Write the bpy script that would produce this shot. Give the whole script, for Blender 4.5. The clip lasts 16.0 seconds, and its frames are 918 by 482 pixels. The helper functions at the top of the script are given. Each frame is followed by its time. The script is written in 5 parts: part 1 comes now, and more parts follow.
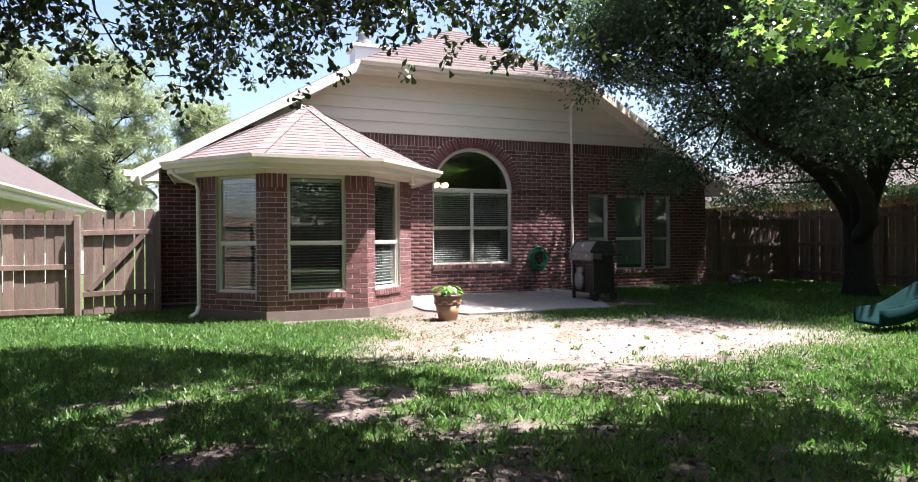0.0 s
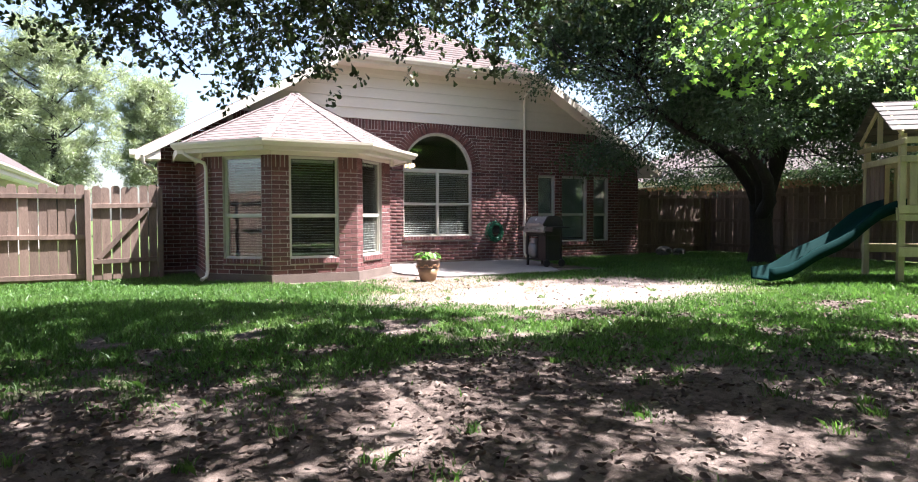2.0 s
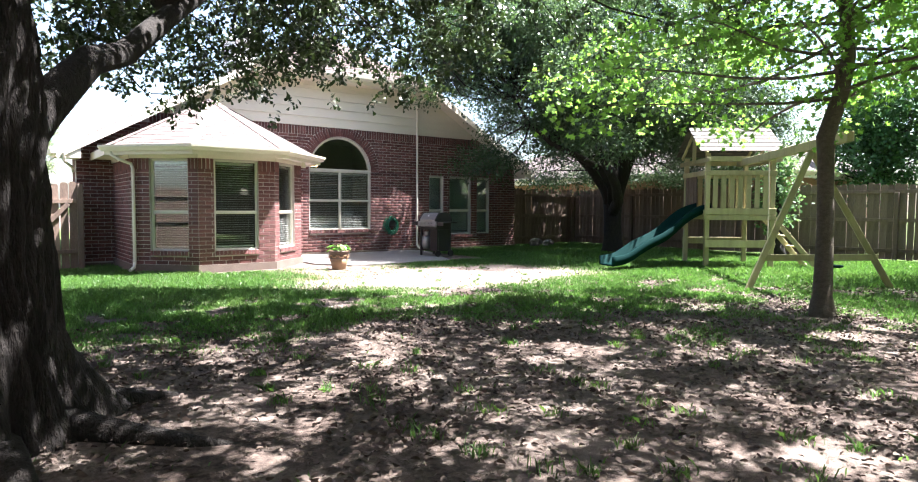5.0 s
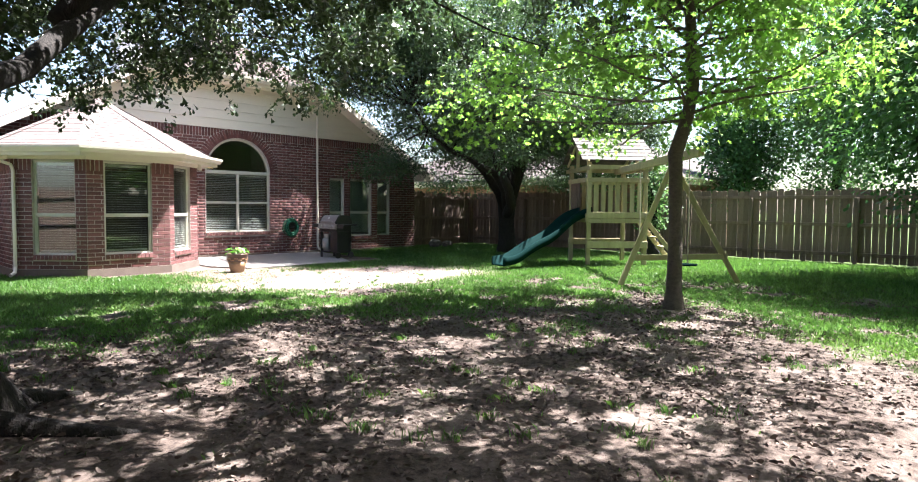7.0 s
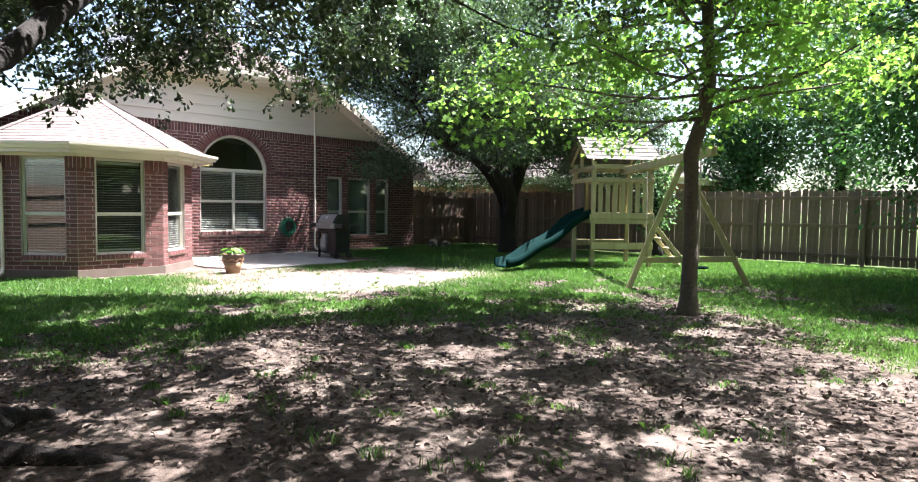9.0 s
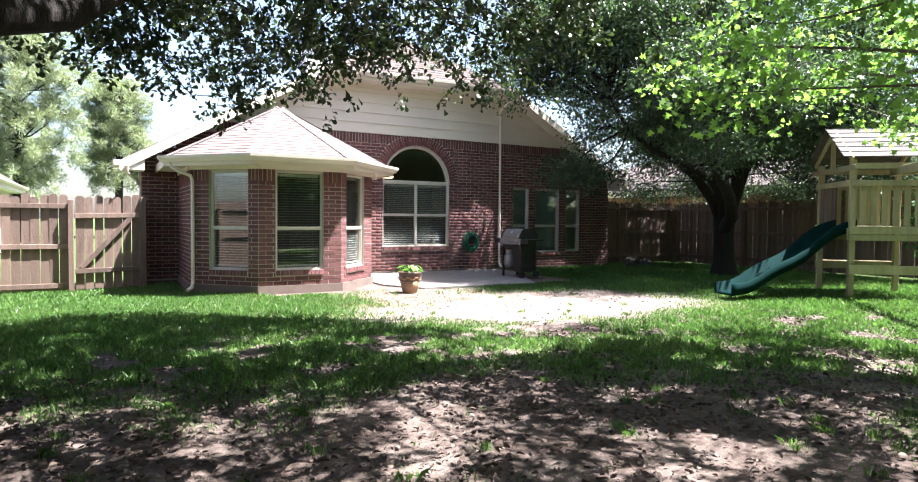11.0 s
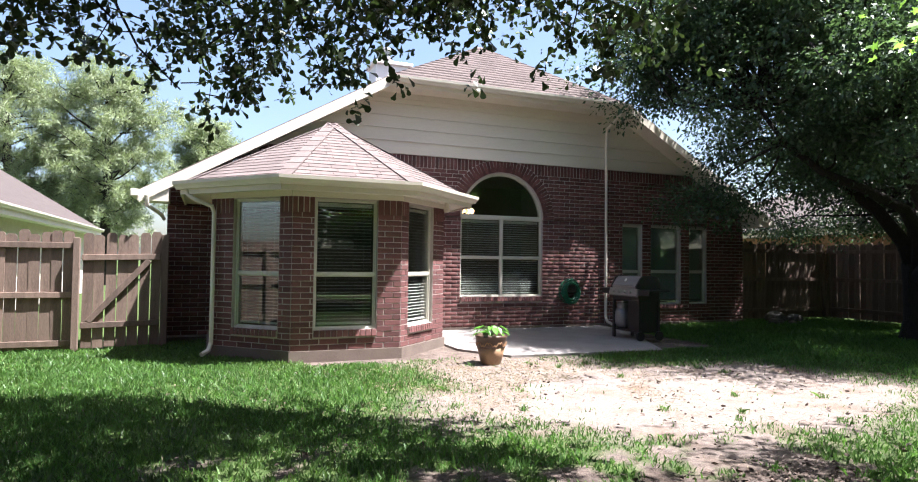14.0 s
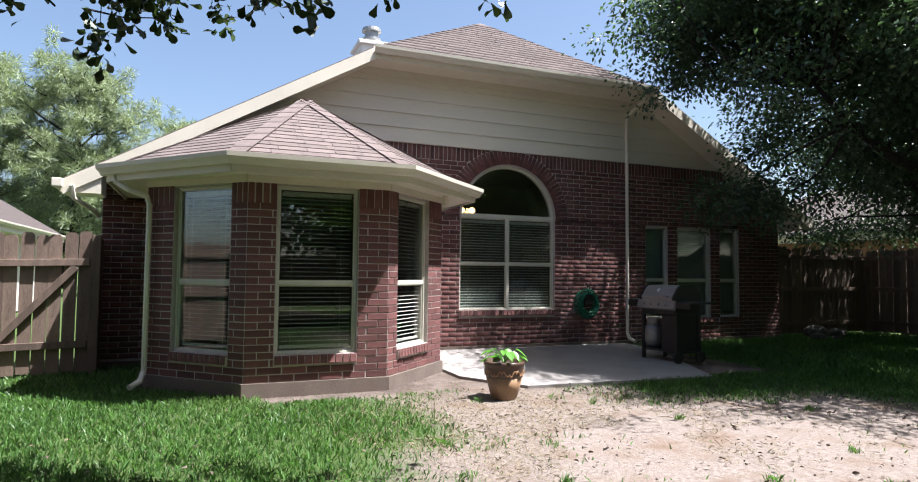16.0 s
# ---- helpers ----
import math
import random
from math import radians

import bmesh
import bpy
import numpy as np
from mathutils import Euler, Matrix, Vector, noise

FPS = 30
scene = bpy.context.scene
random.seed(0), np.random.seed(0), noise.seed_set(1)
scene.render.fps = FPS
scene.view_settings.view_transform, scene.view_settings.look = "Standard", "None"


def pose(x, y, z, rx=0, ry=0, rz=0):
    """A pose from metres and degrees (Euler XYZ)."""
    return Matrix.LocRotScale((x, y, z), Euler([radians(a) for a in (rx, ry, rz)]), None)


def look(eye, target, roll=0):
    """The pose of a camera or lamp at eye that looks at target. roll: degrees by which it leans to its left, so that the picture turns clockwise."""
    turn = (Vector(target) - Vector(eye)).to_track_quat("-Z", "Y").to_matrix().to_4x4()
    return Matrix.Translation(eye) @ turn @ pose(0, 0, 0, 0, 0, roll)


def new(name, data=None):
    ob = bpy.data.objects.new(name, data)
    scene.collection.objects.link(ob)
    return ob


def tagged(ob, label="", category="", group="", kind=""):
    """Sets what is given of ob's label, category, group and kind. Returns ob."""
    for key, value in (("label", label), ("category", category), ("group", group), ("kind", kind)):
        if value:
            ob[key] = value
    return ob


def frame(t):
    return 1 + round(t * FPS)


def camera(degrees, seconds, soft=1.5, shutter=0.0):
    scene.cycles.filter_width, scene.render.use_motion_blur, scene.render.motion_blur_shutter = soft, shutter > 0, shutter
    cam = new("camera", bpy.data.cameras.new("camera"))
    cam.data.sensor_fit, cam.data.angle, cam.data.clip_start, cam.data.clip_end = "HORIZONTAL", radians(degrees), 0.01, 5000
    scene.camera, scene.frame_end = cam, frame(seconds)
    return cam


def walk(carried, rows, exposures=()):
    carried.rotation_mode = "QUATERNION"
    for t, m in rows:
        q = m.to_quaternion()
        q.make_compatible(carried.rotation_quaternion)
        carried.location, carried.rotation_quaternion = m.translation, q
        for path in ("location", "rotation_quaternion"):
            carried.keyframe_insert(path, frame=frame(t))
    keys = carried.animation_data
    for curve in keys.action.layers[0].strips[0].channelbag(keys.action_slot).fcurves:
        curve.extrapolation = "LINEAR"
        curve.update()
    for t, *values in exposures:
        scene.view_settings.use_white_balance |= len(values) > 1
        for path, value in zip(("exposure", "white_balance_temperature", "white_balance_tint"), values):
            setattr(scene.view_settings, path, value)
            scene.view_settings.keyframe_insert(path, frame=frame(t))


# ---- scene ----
cam = camera(72.2, 16.0, 1.1)
PATH = [
    (0, (0.495, -0.824, 1.203), (1.208, 1.044, 1.199), -0.4),
    (0.5, (0.181, -1.148, 1.215), (0.932, 0.705, 1.189), -0.6),
    (1, (-0.147, -1.451, 1.184), (0.67, 0.374, 1.15), -0.3),
    (1.5, (-0.459, -1.815, 1.135), (0.385, -0.002, 1.094), -0.0),
    (2, (-0.806, -2.158, 1.117), (0.09, -0.371, 1.044), -0.2),
    (2.5, (-1.107, -2.488, 1.149), (-0.196, -0.71, 1.059), -0.0),
    (3, (-1.35, -2.795, 1.189), (-0.442, -1.016, 1.097), 0.1),
    (3.5, (-1.569, -3.123, 1.193), (-0.649, -1.35, 1.103), 0.1),
    (4, (-1.812, -3.383, 1.2), (-0.834, -1.641, 1.108), 0.1),
    (4.5, (-2.055, -3.522, 1.266), (-0.914, -1.882, 1.164), 0.2),
    (4.7, (-2.119, -3.609, 1.272), (-0.947, -1.991, 1.169), 0.2),
    (6.8, (-2.469, -4.262, 1.369), (-1.039, -2.868, 1.261), 0.7),
    (7, (-2.481, -4.277, 1.364), (-1.043, -2.891, 1.26), 0.5),
    (7.5, (-2.498, -4.269, 1.405), (-1.042, -2.902, 1.295), 0.6),
    (8, (-2.508, -4.271, 1.389), (-1.034, -2.923, 1.28), 0.6),
    (8.2, (-2.491, -4.264, 1.386), (-1.014, -2.92, 1.278), 0.6),
    (10.3, (-1.718, -2.938, 1.388), (-0.488, -1.364, 1.276), 0.8),
    (10.5, (-1.572, -2.801, 1.389), (-0.404, -1.181, 1.278), 0.7),
    (11, (-1.237, -2.42, 1.355), (-0.248, -0.683, 1.287), 0.5),
    (11.5, (-0.952, -2.01, 1.449), (-0.069, -0.216, 1.425), 0.7),
    (12, (-0.705, -1.532, 1.451), (0.092, 0.302, 1.485), 0.7),
    (12.5, (-0.468, -1.06, 1.405), (0.273, 0.797, 1.453), 0.6),
    (13, (-0.211, -0.591, 1.417), (0.527, 1.267, 1.478), 0.6),
    (13.5, (-0.01, -0.138, 1.396), (0.723, 1.721, 1.464), 0.6),
    (14, (0.163, 0.318, 1.354), (0.897, 2.178, 1.422), 0.7),
    (14.5, (0.308, 0.804, 1.332), (1.043, 2.663, 1.399), 0.6),
    (15, (0.451, 1.275, 1.319), (1.182, 3.135, 1.388), 0.6),
    (15.5, (0.607, 1.721, 1.312), (1.352, 3.575, 1.388), 0.7),
    (16, (0.735, 2.112, 1.295), (1.493, 3.96, 1.397), 0.6),
]
EXPOSURES = [(0, 2.55, 6250, 18), (1.0, 2.72, 6250, 18), (2.0, 2.85, 6250, 18), (4.5, 3.35, 6250, 14), (7.5, 3.12, 6250, 13), (10.5, 3.03, 6250, 15), (11.5, 3.0, 6200, 16), (12.5, 2.75, 6200, 15), (14.0, 2.4, 6200, 14), (16, 1.92, 6150, 11)]
walk(cam, [(t, look(eye, target, roll)) for t, eye, target, roll in PATH], EXPOSURES)


# ---- light ----
SUN_WAY = Vector((0.39, -0.2, 1.0)).normalized()
elevation = math.asin(SUN_WAY.z)
azimuth = math.atan2(SUN_WAY.x, SUN_WAY.y)
world = bpy.data.worlds.new("sky")
scene.world = world
world.use_nodes = True
wn = world.node_tree.nodes
sky = wn.new("ShaderNodeTexSky")
sky.sky_type, sky.sun_disc = "NISHITA", False
sky.sun_elevation, sky.sun_rotation = elevation, azimuth
sky.air_density, sky.dust_density, sky.ozone_density = 1.0, 2.4, 0.7
wn["Background"].inputs["Strength"].default_value = 0.056
world.node_tree.links.new(sky.outputs[0], wn["Background"].inputs["Color"])
sun_data = bpy.data.lights.new("sun", "SUN")
sun_data.energy, sun_data.angle, sun_data.color = 5.0, radians(0.53), (1.0, 0.975, 0.94)
sun = new("sun", sun_data)
sun.matrix_world = look(SUN_WAY * 60, (0, 0, 0))


# ---- materials ----
def material(name, base, rough=0.8, second=None, scale=8.0, fine=90.0, bump=0.15, depth=0.01, metal=0.0, island=0.0, each=0.0,
             stretch=(1, 1, 1), trans=0.0, spec=0.4, stains=0.0, stain_colour=(0.05, 0.04, 0.03)):
    """A surface with variation at two scales; island and each give lighter and darker pieces; trans lets light through leaves."""
    m = bpy.data.materials.new(name)
    m.use_nodes = True
    nt = m.node_tree
    n, link = nt.nodes, nt.links.new
    bsdf = n["Principled BSDF"]
    second = second or tuple(c * 0.7 for c in base)
    co = n.new("ShaderNodeTexCoord")
    mp = n.new("ShaderNodeMapping")
    mp.inputs["Scale"].default_value = stretch
    link(co.outputs["Object"], mp.inputs["Vector"])
    big = n.new("ShaderNodeTexNoise")
    big.inputs["Scale"].default_value, big.inputs["Detail"].default_value = scale, 4
    small = n.new("ShaderNodeTexNoise")
    small.inputs["Scale"].default_value, small.inputs["Detail"].default_value = fine, 3
    link(mp.outputs[0], big.inputs["Vector"])
    link(mp.outputs[0], small.inputs["Vector"])
    mix = n.new("ShaderNodeMixRGB")
    ramp = n.new("ShaderNodeValToRGB")
    ramp.color_ramp.elements[0].position, ramp.color_ramp.elements[1].position = 0.32, 0.68
    add = n.new("ShaderNodeMath")
    add.operation = "MULTIPLY_ADD"
    add.inputs[1].default_value, add.inputs[2].default_value = 0.5, 0.0
    link(big.outputs["Fac"], add.inputs[0])
    half = n.new("ShaderNodeMath")
    half.operation = "MULTIPLY"
    half.inputs[1].default_value = 0.5
    link(small.outputs["Fac"], half.inputs[0])
    link(half.outputs[0], add.inputs[2])
    link(add.outputs[0], ramp.inputs["Fac"])
    link(ramp.outputs["Color"], mix.inputs["Fac"])
    mix.inputs["Color1"].default_value, mix.inputs["Color2"].default_value = (*second, 1), (*base, 1)
    colour = mix.outputs[0]
    if stains:
        st = n.new("ShaderNodeTexNoise")
        st.inputs["Scale"].default_value, st.inputs["Detail"].default_value = scale * 0.23, 6
        link(mp.outputs[0], st.inputs["Vector"])
        sr = n.new("ShaderNodeValToRGB")
        sr.color_ramp.elements[0].position, sr.color_ramp.elements[1].position = 0.5, 0.72
        link(st.outputs["Fac"], sr.inputs["Fac"])
        sm = n.new("ShaderNodeMath")
        sm.operation = "MULTIPLY"
        sm.inputs[1].default_value = stains
        link(sr.outputs["Color"], sm.inputs[0])
        sx = n.new("ShaderNodeMixRGB")
        link(sm.outputs[0], sx.inputs["Fac"])
        link(colour, sx.inputs["Color1"])
        sx.inputs["Color2"].default_value = (*stain_colour, 1)
        colour = sx.outputs[0]
    for amount, kind in ((island, "ShaderNodeNewGeometry"), (each, "ShaderNodeObjectInfo")):
        if amount:
            src = n.new(kind)
            out = src.outputs["Random Per Island" if kind.endswith("Geometry") else "Random"]
            rng = n.new("ShaderNodeMapRange")
            rng.inputs["To Min"].default_value, rng.inputs["To Max"].default_value = 1 - amount, 1 + amount
            link(out, rng.inputs["Value"])
            hue = n.new("ShaderNodeHueSaturation")
            link(rng.outputs[0], hue.inputs["Value"])
            link(colour, hue.inputs["Color"])
            colour = hue.outputs[0]
    link(colour, bsdf.inputs["Base Color"])
    bsdf.inputs["Roughness"].default_value, bsdf.inputs["Metallic"].default_value = rough, metal
    bsdf.inputs["Specular IOR Level"].default_value = spec
    if bump:
        b = n.new("ShaderNodeBump")
        b.inputs["Strength"].default_value, b.inputs["Distance"].default_value = bump, depth
        link(add.outputs[0], b.inputs["Height"])
        link(b.outputs[0], bsdf.inputs["Normal"])
    if trans:
        tr = n.new("ShaderNodeBsdfTranslucent")
        bright = n.new("ShaderNodeMixRGB")
        bright.blend_type = "MULTIPLY"
        bright.inputs["Fac"].default_value = 1.0
        bright.inputs["Color2"].default_value = (1.4, 1.5, 0.85, 1)
        link(colour, bright.inputs["Color1"])
        link(bright.outputs[0], tr.inputs["Color"])
        ms = n.new("ShaderNodeMixShader")
        ms.inputs["Fac"].default_value = trans
        link(bsdf.outputs[0], ms.inputs[1])
        link(tr.outputs[0], ms.inputs[2])
        link(ms.outputs[0], n["Material Output"].inputs["Surface"])
    return m


BRICK = material("brick", (0.18, 0.071, 0.065), 0.8, (0.062, 0.025, 0.024), 6, 120, 0.5, 0.004, each=0.3, stains=0.25, stain_colour=(0.13, 0.09, 0.08))
BRICK_FAR = material("brick_wall", (0.17, 0.066, 0.06), 0.8, (0.06, 0.023, 0.022), 6, 120, 0.5, 0.004, island=0.3, stains=0.25, stain_colour=(0.13, 0.09, 0.08))
MORTAR = material("mortar", (0.47, 0.42, 0.39), 0.95, (0.34, 0.295, 0.27), 9, 140, 0.4, 0.004)
FOOTING = material("stained_concrete", (0.17, 0.13, 0.11), 0.95, (0.10, 0.075, 0.062), 4, 70, 0.3, 0.004, stains=0.4, stain_colour=(0.16, 0.11, 0.08))
CONCRETE = material("concrete", (0.26, 0.24, 0.23), 0.9, (0.18, 0.165, 0.155), 3, 70, 0.3, 0.004, stains=0.35, stain_colour=(0.22, 0.18, 0.15))
SIDING = material("painted_siding", (0.68, 0.62, 0.525), 0.6, (0.61, 0.555, 0.465), 2.5, 40, 0.08, 0.003, stretch=(0.25, 1, 2))
TRIM = material("painted_trim", (0.68, 0.625, 0.53), 0.5, (0.60, 0.545, 0.455), 3, 50, 0.06, 0.002, stains=0.15, stain_colour=(0.4, 0.35, 0.28))
SHINGLE = material("shingle", (0.14, 0.108, 0.10), 0.95, (0.092, 0.07, 0.066), 9, 220, 0.6, 0.004, each=0.14)
SHINGLE_FAR = material("shingle_roof", (0.14, 0.108, 0.10), 0.95, (0.092, 0.07, 0.066), 9, 220, 0.6, 0.004, island=0.14)
# The house shingle at about half its tone, for the neighbours' roofs
SHINGLE_DARK = material("dark_shingle_roof", (0.075, 0.058, 0.054), 0.95, (0.045, 0.035, 0.033), 5, 60, 0.6, 0.01, stretch=(1, 0.3, 3))
FRAME = material("window_vinyl", (0.52, 0.50, 0.43), 0.4, (0.43, 0.41, 0.35), 5, 60, 0.05, 0.002)
# White slats toned down; dim indoor light is part of this colour
SLAT = material("blind_slat", (0.52, 0.51, 0.48), 0.5, (0.46, 0.45, 0.42), 5, 60, 0.03, 0.002)
SHADE = material("shade_cloth", (0.31, 0.355, 0.335), 0.8, (0.27, 0.31, 0.29), 3, 200, 0.1, 0.001)
# Low wall tone: the dimness of the unlit rooms is put into the colour
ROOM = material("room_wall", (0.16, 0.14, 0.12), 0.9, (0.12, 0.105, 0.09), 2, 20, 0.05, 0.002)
FENCE = material("weathered_wood", (0.225, 0.158, 0.126), 0.88, (0.10, 0.069, 0.053), 5, 60, 0.5, 0.006, stretch=(3, 3, 0.35), each=0.25, stains=0.35, stain_colour=(0.07, 0.055, 0.045))
PLAYWOOD = material("pressure_treated_wood", (0.42, 0.37, 0.22), 0.85, (0.27, 0.23, 0.13), 5, 60, 0.4, 0.005, stretch=(3, 3, 0.6), each=0.18, stains=0.3, stain_colour=(0.12, 0.11, 0.06))
# Grey boards darkened further by dappled tree shade held in the colour
GREYWOOD = material("grey_roof_board", (0.1, 0.09, 0.082), 0.9, (0.055, 0.048, 0.043), 5, 70, 0.4, 0.005, stretch=(1, 3, 3), each=0.2)
# Near-black bark: the crown's shade on the trunk is put into the colour
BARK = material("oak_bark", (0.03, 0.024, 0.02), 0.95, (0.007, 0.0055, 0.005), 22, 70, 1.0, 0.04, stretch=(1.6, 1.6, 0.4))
BARK_PALE = material("grey_bark", (0.14, 0.112, 0.088), 0.95, (0.06, 0.048, 0.038), 18, 80, 0.8, 0.02, stretch=(1, 1, 1.6))
LEAF_OAK = material("oak_leaf", (0.05, 0.075, 0.028), 0.42, (0.026, 0.046, 0.016), 3, 40, 0, island=0.35, trans=0.16)
LEAF_LIVE = material("live_oak_leaf", (0.075, 0.12, 0.066), 0.4, (0.034, 0.062, 0.032), 2, 40, 0, island=0.45, trans=0.36, spec=0.4)
LEAF_GUM = material("sweetgum_leaf", (0.20, 0.335, 0.085), 0.5, (0.125, 0.245, 0.055), 2, 30, 0, island=0.3, trans=0.55)
LEAF_DARK = material("broad_leaf", (0.065, 0.15, 0.05), 0.5, (0.035, 0.09, 0.03), 1, 20, 0, island=0.4, trans=0.32, spec=0.3)
# Haze over the background trees is put into this paler leaf green
LEAF_MID = material("haze_tinted_leaf", (0.13, 0.22, 0.10), 0.5, (0.075, 0.145, 0.07), 1, 20, 0, island=0.4, trans=0.45, spec=0.3)
# Pale needle colour has the haze of the far pines mixed in
NEEDLE = material("pine_needle", (0.25, 0.29, 0.18), 0.6, (0.15, 0.185, 0.11), 0.6, 9, 0, island=0.35, trans=0.3)
GRASS = material("grass_blade", (0.098, 0.19, 0.052), 0.45, (0.05, 0.112, 0.03), 1.4, 12, 0, island=0.45, trans=0.4, stains=0.2, stain_colour=(0.2, 0.17, 0.08))
STRAW = material("dry_grass", (0.21, 0.17, 0.115), 0.7, (0.13, 0.10, 0.065), 3, 30, 0, island=0.4, trans=0.2)
LITTER = material("dry_leaf", (0.135, 0.1, 0.08), 0.8, (0.05, 0.034, 0.026), 2, 40, 0, island=0.45)
STEEL = material("brushed_steel", (0.42, 0.40, 0.38), 0.38, (0.32, 0.30, 0.29), 20, 200, 0.05, 0.001, metal=0.6, stretch=(0.1, 1, 1))
BLACK = material("black_enamel", (0.022, 0.021, 0.02), 0.4, (0.014, 0.013, 0.013), 8, 90, 0.05, 0.001)
# Very dark green: tree shade over the slide is put into the base
GREENPLASTIC = material("green_plastic", (0.0016, 0.016, 0.0155), 0.8, (0.0012, 0.012, 0.0115), 3, 60, 0.03, 0.002, spec=0.04)
HOSE = material("green_hose", (0.02, 0.17, 0.09), 0.4, (0.012, 0.11, 0.06), 10, 90, 0.05, 0.001)
POT = material("glazed_pot", (0.30, 0.19, 0.11), 0.45, (0.20, 0.115, 0.065), 7, 60, 0.15, 0.004)
POTDARK = material("pot_rim_glaze", (0.085, 0.05, 0.035), 0.4, (0.05, 0.03, 0.022), 8, 60, 0.1, 0.003)
POTSCROLL = material("pot_relief", (0.30, 0.17, 0.09), 0.5, (0.2, 0.11, 0.06), 12, 70, 0.2, 0.003)
SOIL = material("soil", (0.05, 0.035, 0.025), 0.95, (0.03, 0.02, 0.015), 20, 90, 0.5, 0.01)
PLANT = material("potted_leaf", (0.12, 0.30, 0.04), 0.4, (0.07, 0.2, 0.025), 6, 40, 0, island=0.2, trans=0.35)
ROCK = material("grey_rock", (0.10, 0.09, 0.08), 0.9, (0.05, 0.046, 0.042), 7, 60, 0.6, 0.01)
GALV = material("galvanised_metal", (0.36, 0.36, 0.36), 0.5, (0.26, 0.26, 0.26), 8, 70, 0.05, 0.002, metal=0.7)
WHITEBRICK = material("pale_brick", (0.62, 0.57, 0.50), 0.9, (0.50, 0.45, 0.39), 6, 60, 0.2, 0.004)
TANBRICK = material("tan_brick", (0.34, 0.20, 0.14), 0.9, (0.22, 0.12, 0.085), 6, 60, 0.2, 0.004)
WHITE = material("white_paint", (0.8, 0.79, 0.77), 0.5, (0.7, 0.69, 0.67), 4, 40, 0.04, 0.002)
ROPE = material("rope", (0.45, 0.40, 0.30), 0.9, (0.3, 0.26, 0.2), 30, 200, 0.2, 0.002)


def glass_material():
    m = bpy.data.materials.new("window_glass")
    m.use_nodes = True
    n, link = m.node_tree.nodes, m.node_tree.links.new
    gl = n.new("ShaderNodeBsdfGlossy")
    gl.inputs["Roughness"].default_value = 0.015
    tr = n.new("ShaderNodeBsdfTransparent")
    tr.inputs["Color"].default_value = (0.88, 0.91, 0.89, 1)
    lw = n.new("ShaderNodeLayerWeight")
    lw.inputs["Blend"].default_value = 0.5
    pw = n.new("ShaderNodeMath")
    pw.operation = "POWER"
    pw.inputs[1].default_value = 4.0
    link(lw.outputs["Facing"], pw.inputs[0])
    fr = n.new("ShaderNodeMath")
    fr.operation = "MULTIPLY_ADD"
    fr.inputs[1].default_value, fr.inputs[2].default_value = 0.84, 0.09
    link(pw.outputs[0], fr.inputs[0])
    ms = n.new("ShaderNodeMixShader")
    link(fr.outputs[0], ms.inputs[0])
    link(tr.outputs[0], ms.inputs[1])
    link(gl.outputs[0], ms.inputs[2])
    link(ms.outputs[0], n["Material Output"].inputs["Surface"])
    return m


GLASS = glass_material()


def glow_material(name, colour, strength):
    m = bpy.data.materials.new(name)
    m.use_nodes = True
    b = m.node_tree.nodes["Principled BSDF"]
    b.inputs["Base Color"].default_value = (*colour, 1)
    b.inputs["Emission Color"].default_value = (*colour, 1)
    b.inputs["Emission Strength"].default_value = strength
    return m


BULB = glow_material("lamp_globe", (1.0, 0.6, 0.24), 1.6)


# ---- building helpers ----
def thing(name, label, category, group="", kind="", at=(0, 0, 0), turn=0.0):
    ob = new(name)
    ob.empty_display_size = 0.2
    ob.matrix_basis = pose(*at, 0, 0, turn)
    return tagged(ob, label, category, group, kind)


def part(name, bm, mat, parent=None, label="", smooth=False):
    me = bm
    if isinstance(bm, bmesh.types.BMesh):
        me = bpy.data.meshes.new(name)
        bm.normal_update()
        bm.to_mesh(me)
        bm.free()
    if mat and not me.materials:
        me.materials.append(mat)
    if smooth:
        me.polygons.foreach_set("use_smooth", [True] * len(me.polygons))
    ob = new(name, me)
    ob.parent = parent
    return tagged(ob, label)


def box(bm, x0, x1, y0, y1, z0, z1, m=None, bevel=0.0):
    co = [(x, y, z) for z in (z0, z1) for y in (y0, y1) for x in (x0, x1)]
    vs = [bm.verts.new(m @ Vector(c) if m else c) for c in co]
    fs = [bm.faces.new([vs[i] for i in f]) for f in ((0, 2, 3, 1), (4, 5, 7, 6), (0, 1, 5, 4), (2, 6, 7, 3), (0, 4, 6, 2), (1, 3, 7, 5))]
    if bevel:
        bmesh.ops.bevel(bm, geom=list({e for f in fs for e in f.edges}), offset=bevel, segments=1, affect="EDGES")
    return bm


def boxed(*a, **k):
    return box(bmesh.new(), *a, **k)


def prism(bm, pts, z0, z1, m=None):
    """An upright prism over a plan outline that runs counter-clockwise."""
    lo = [bm.verts.new(m @ Vector((x, y, z0)) if m else (x, y, z0)) for x, y in pts]
    hi = [bm.verts.new(m @ Vector((x, y, z1)) if m else (x, y, z1)) for x, y in pts]
    bm.faces.new(lo[::-1])
    bm.faces.new(hi)
    for i in range(len(pts)):
        j = (i + 1) % len(pts)
        bm.faces.new((lo[i], lo[j], hi[j], hi[i]))
    return bm


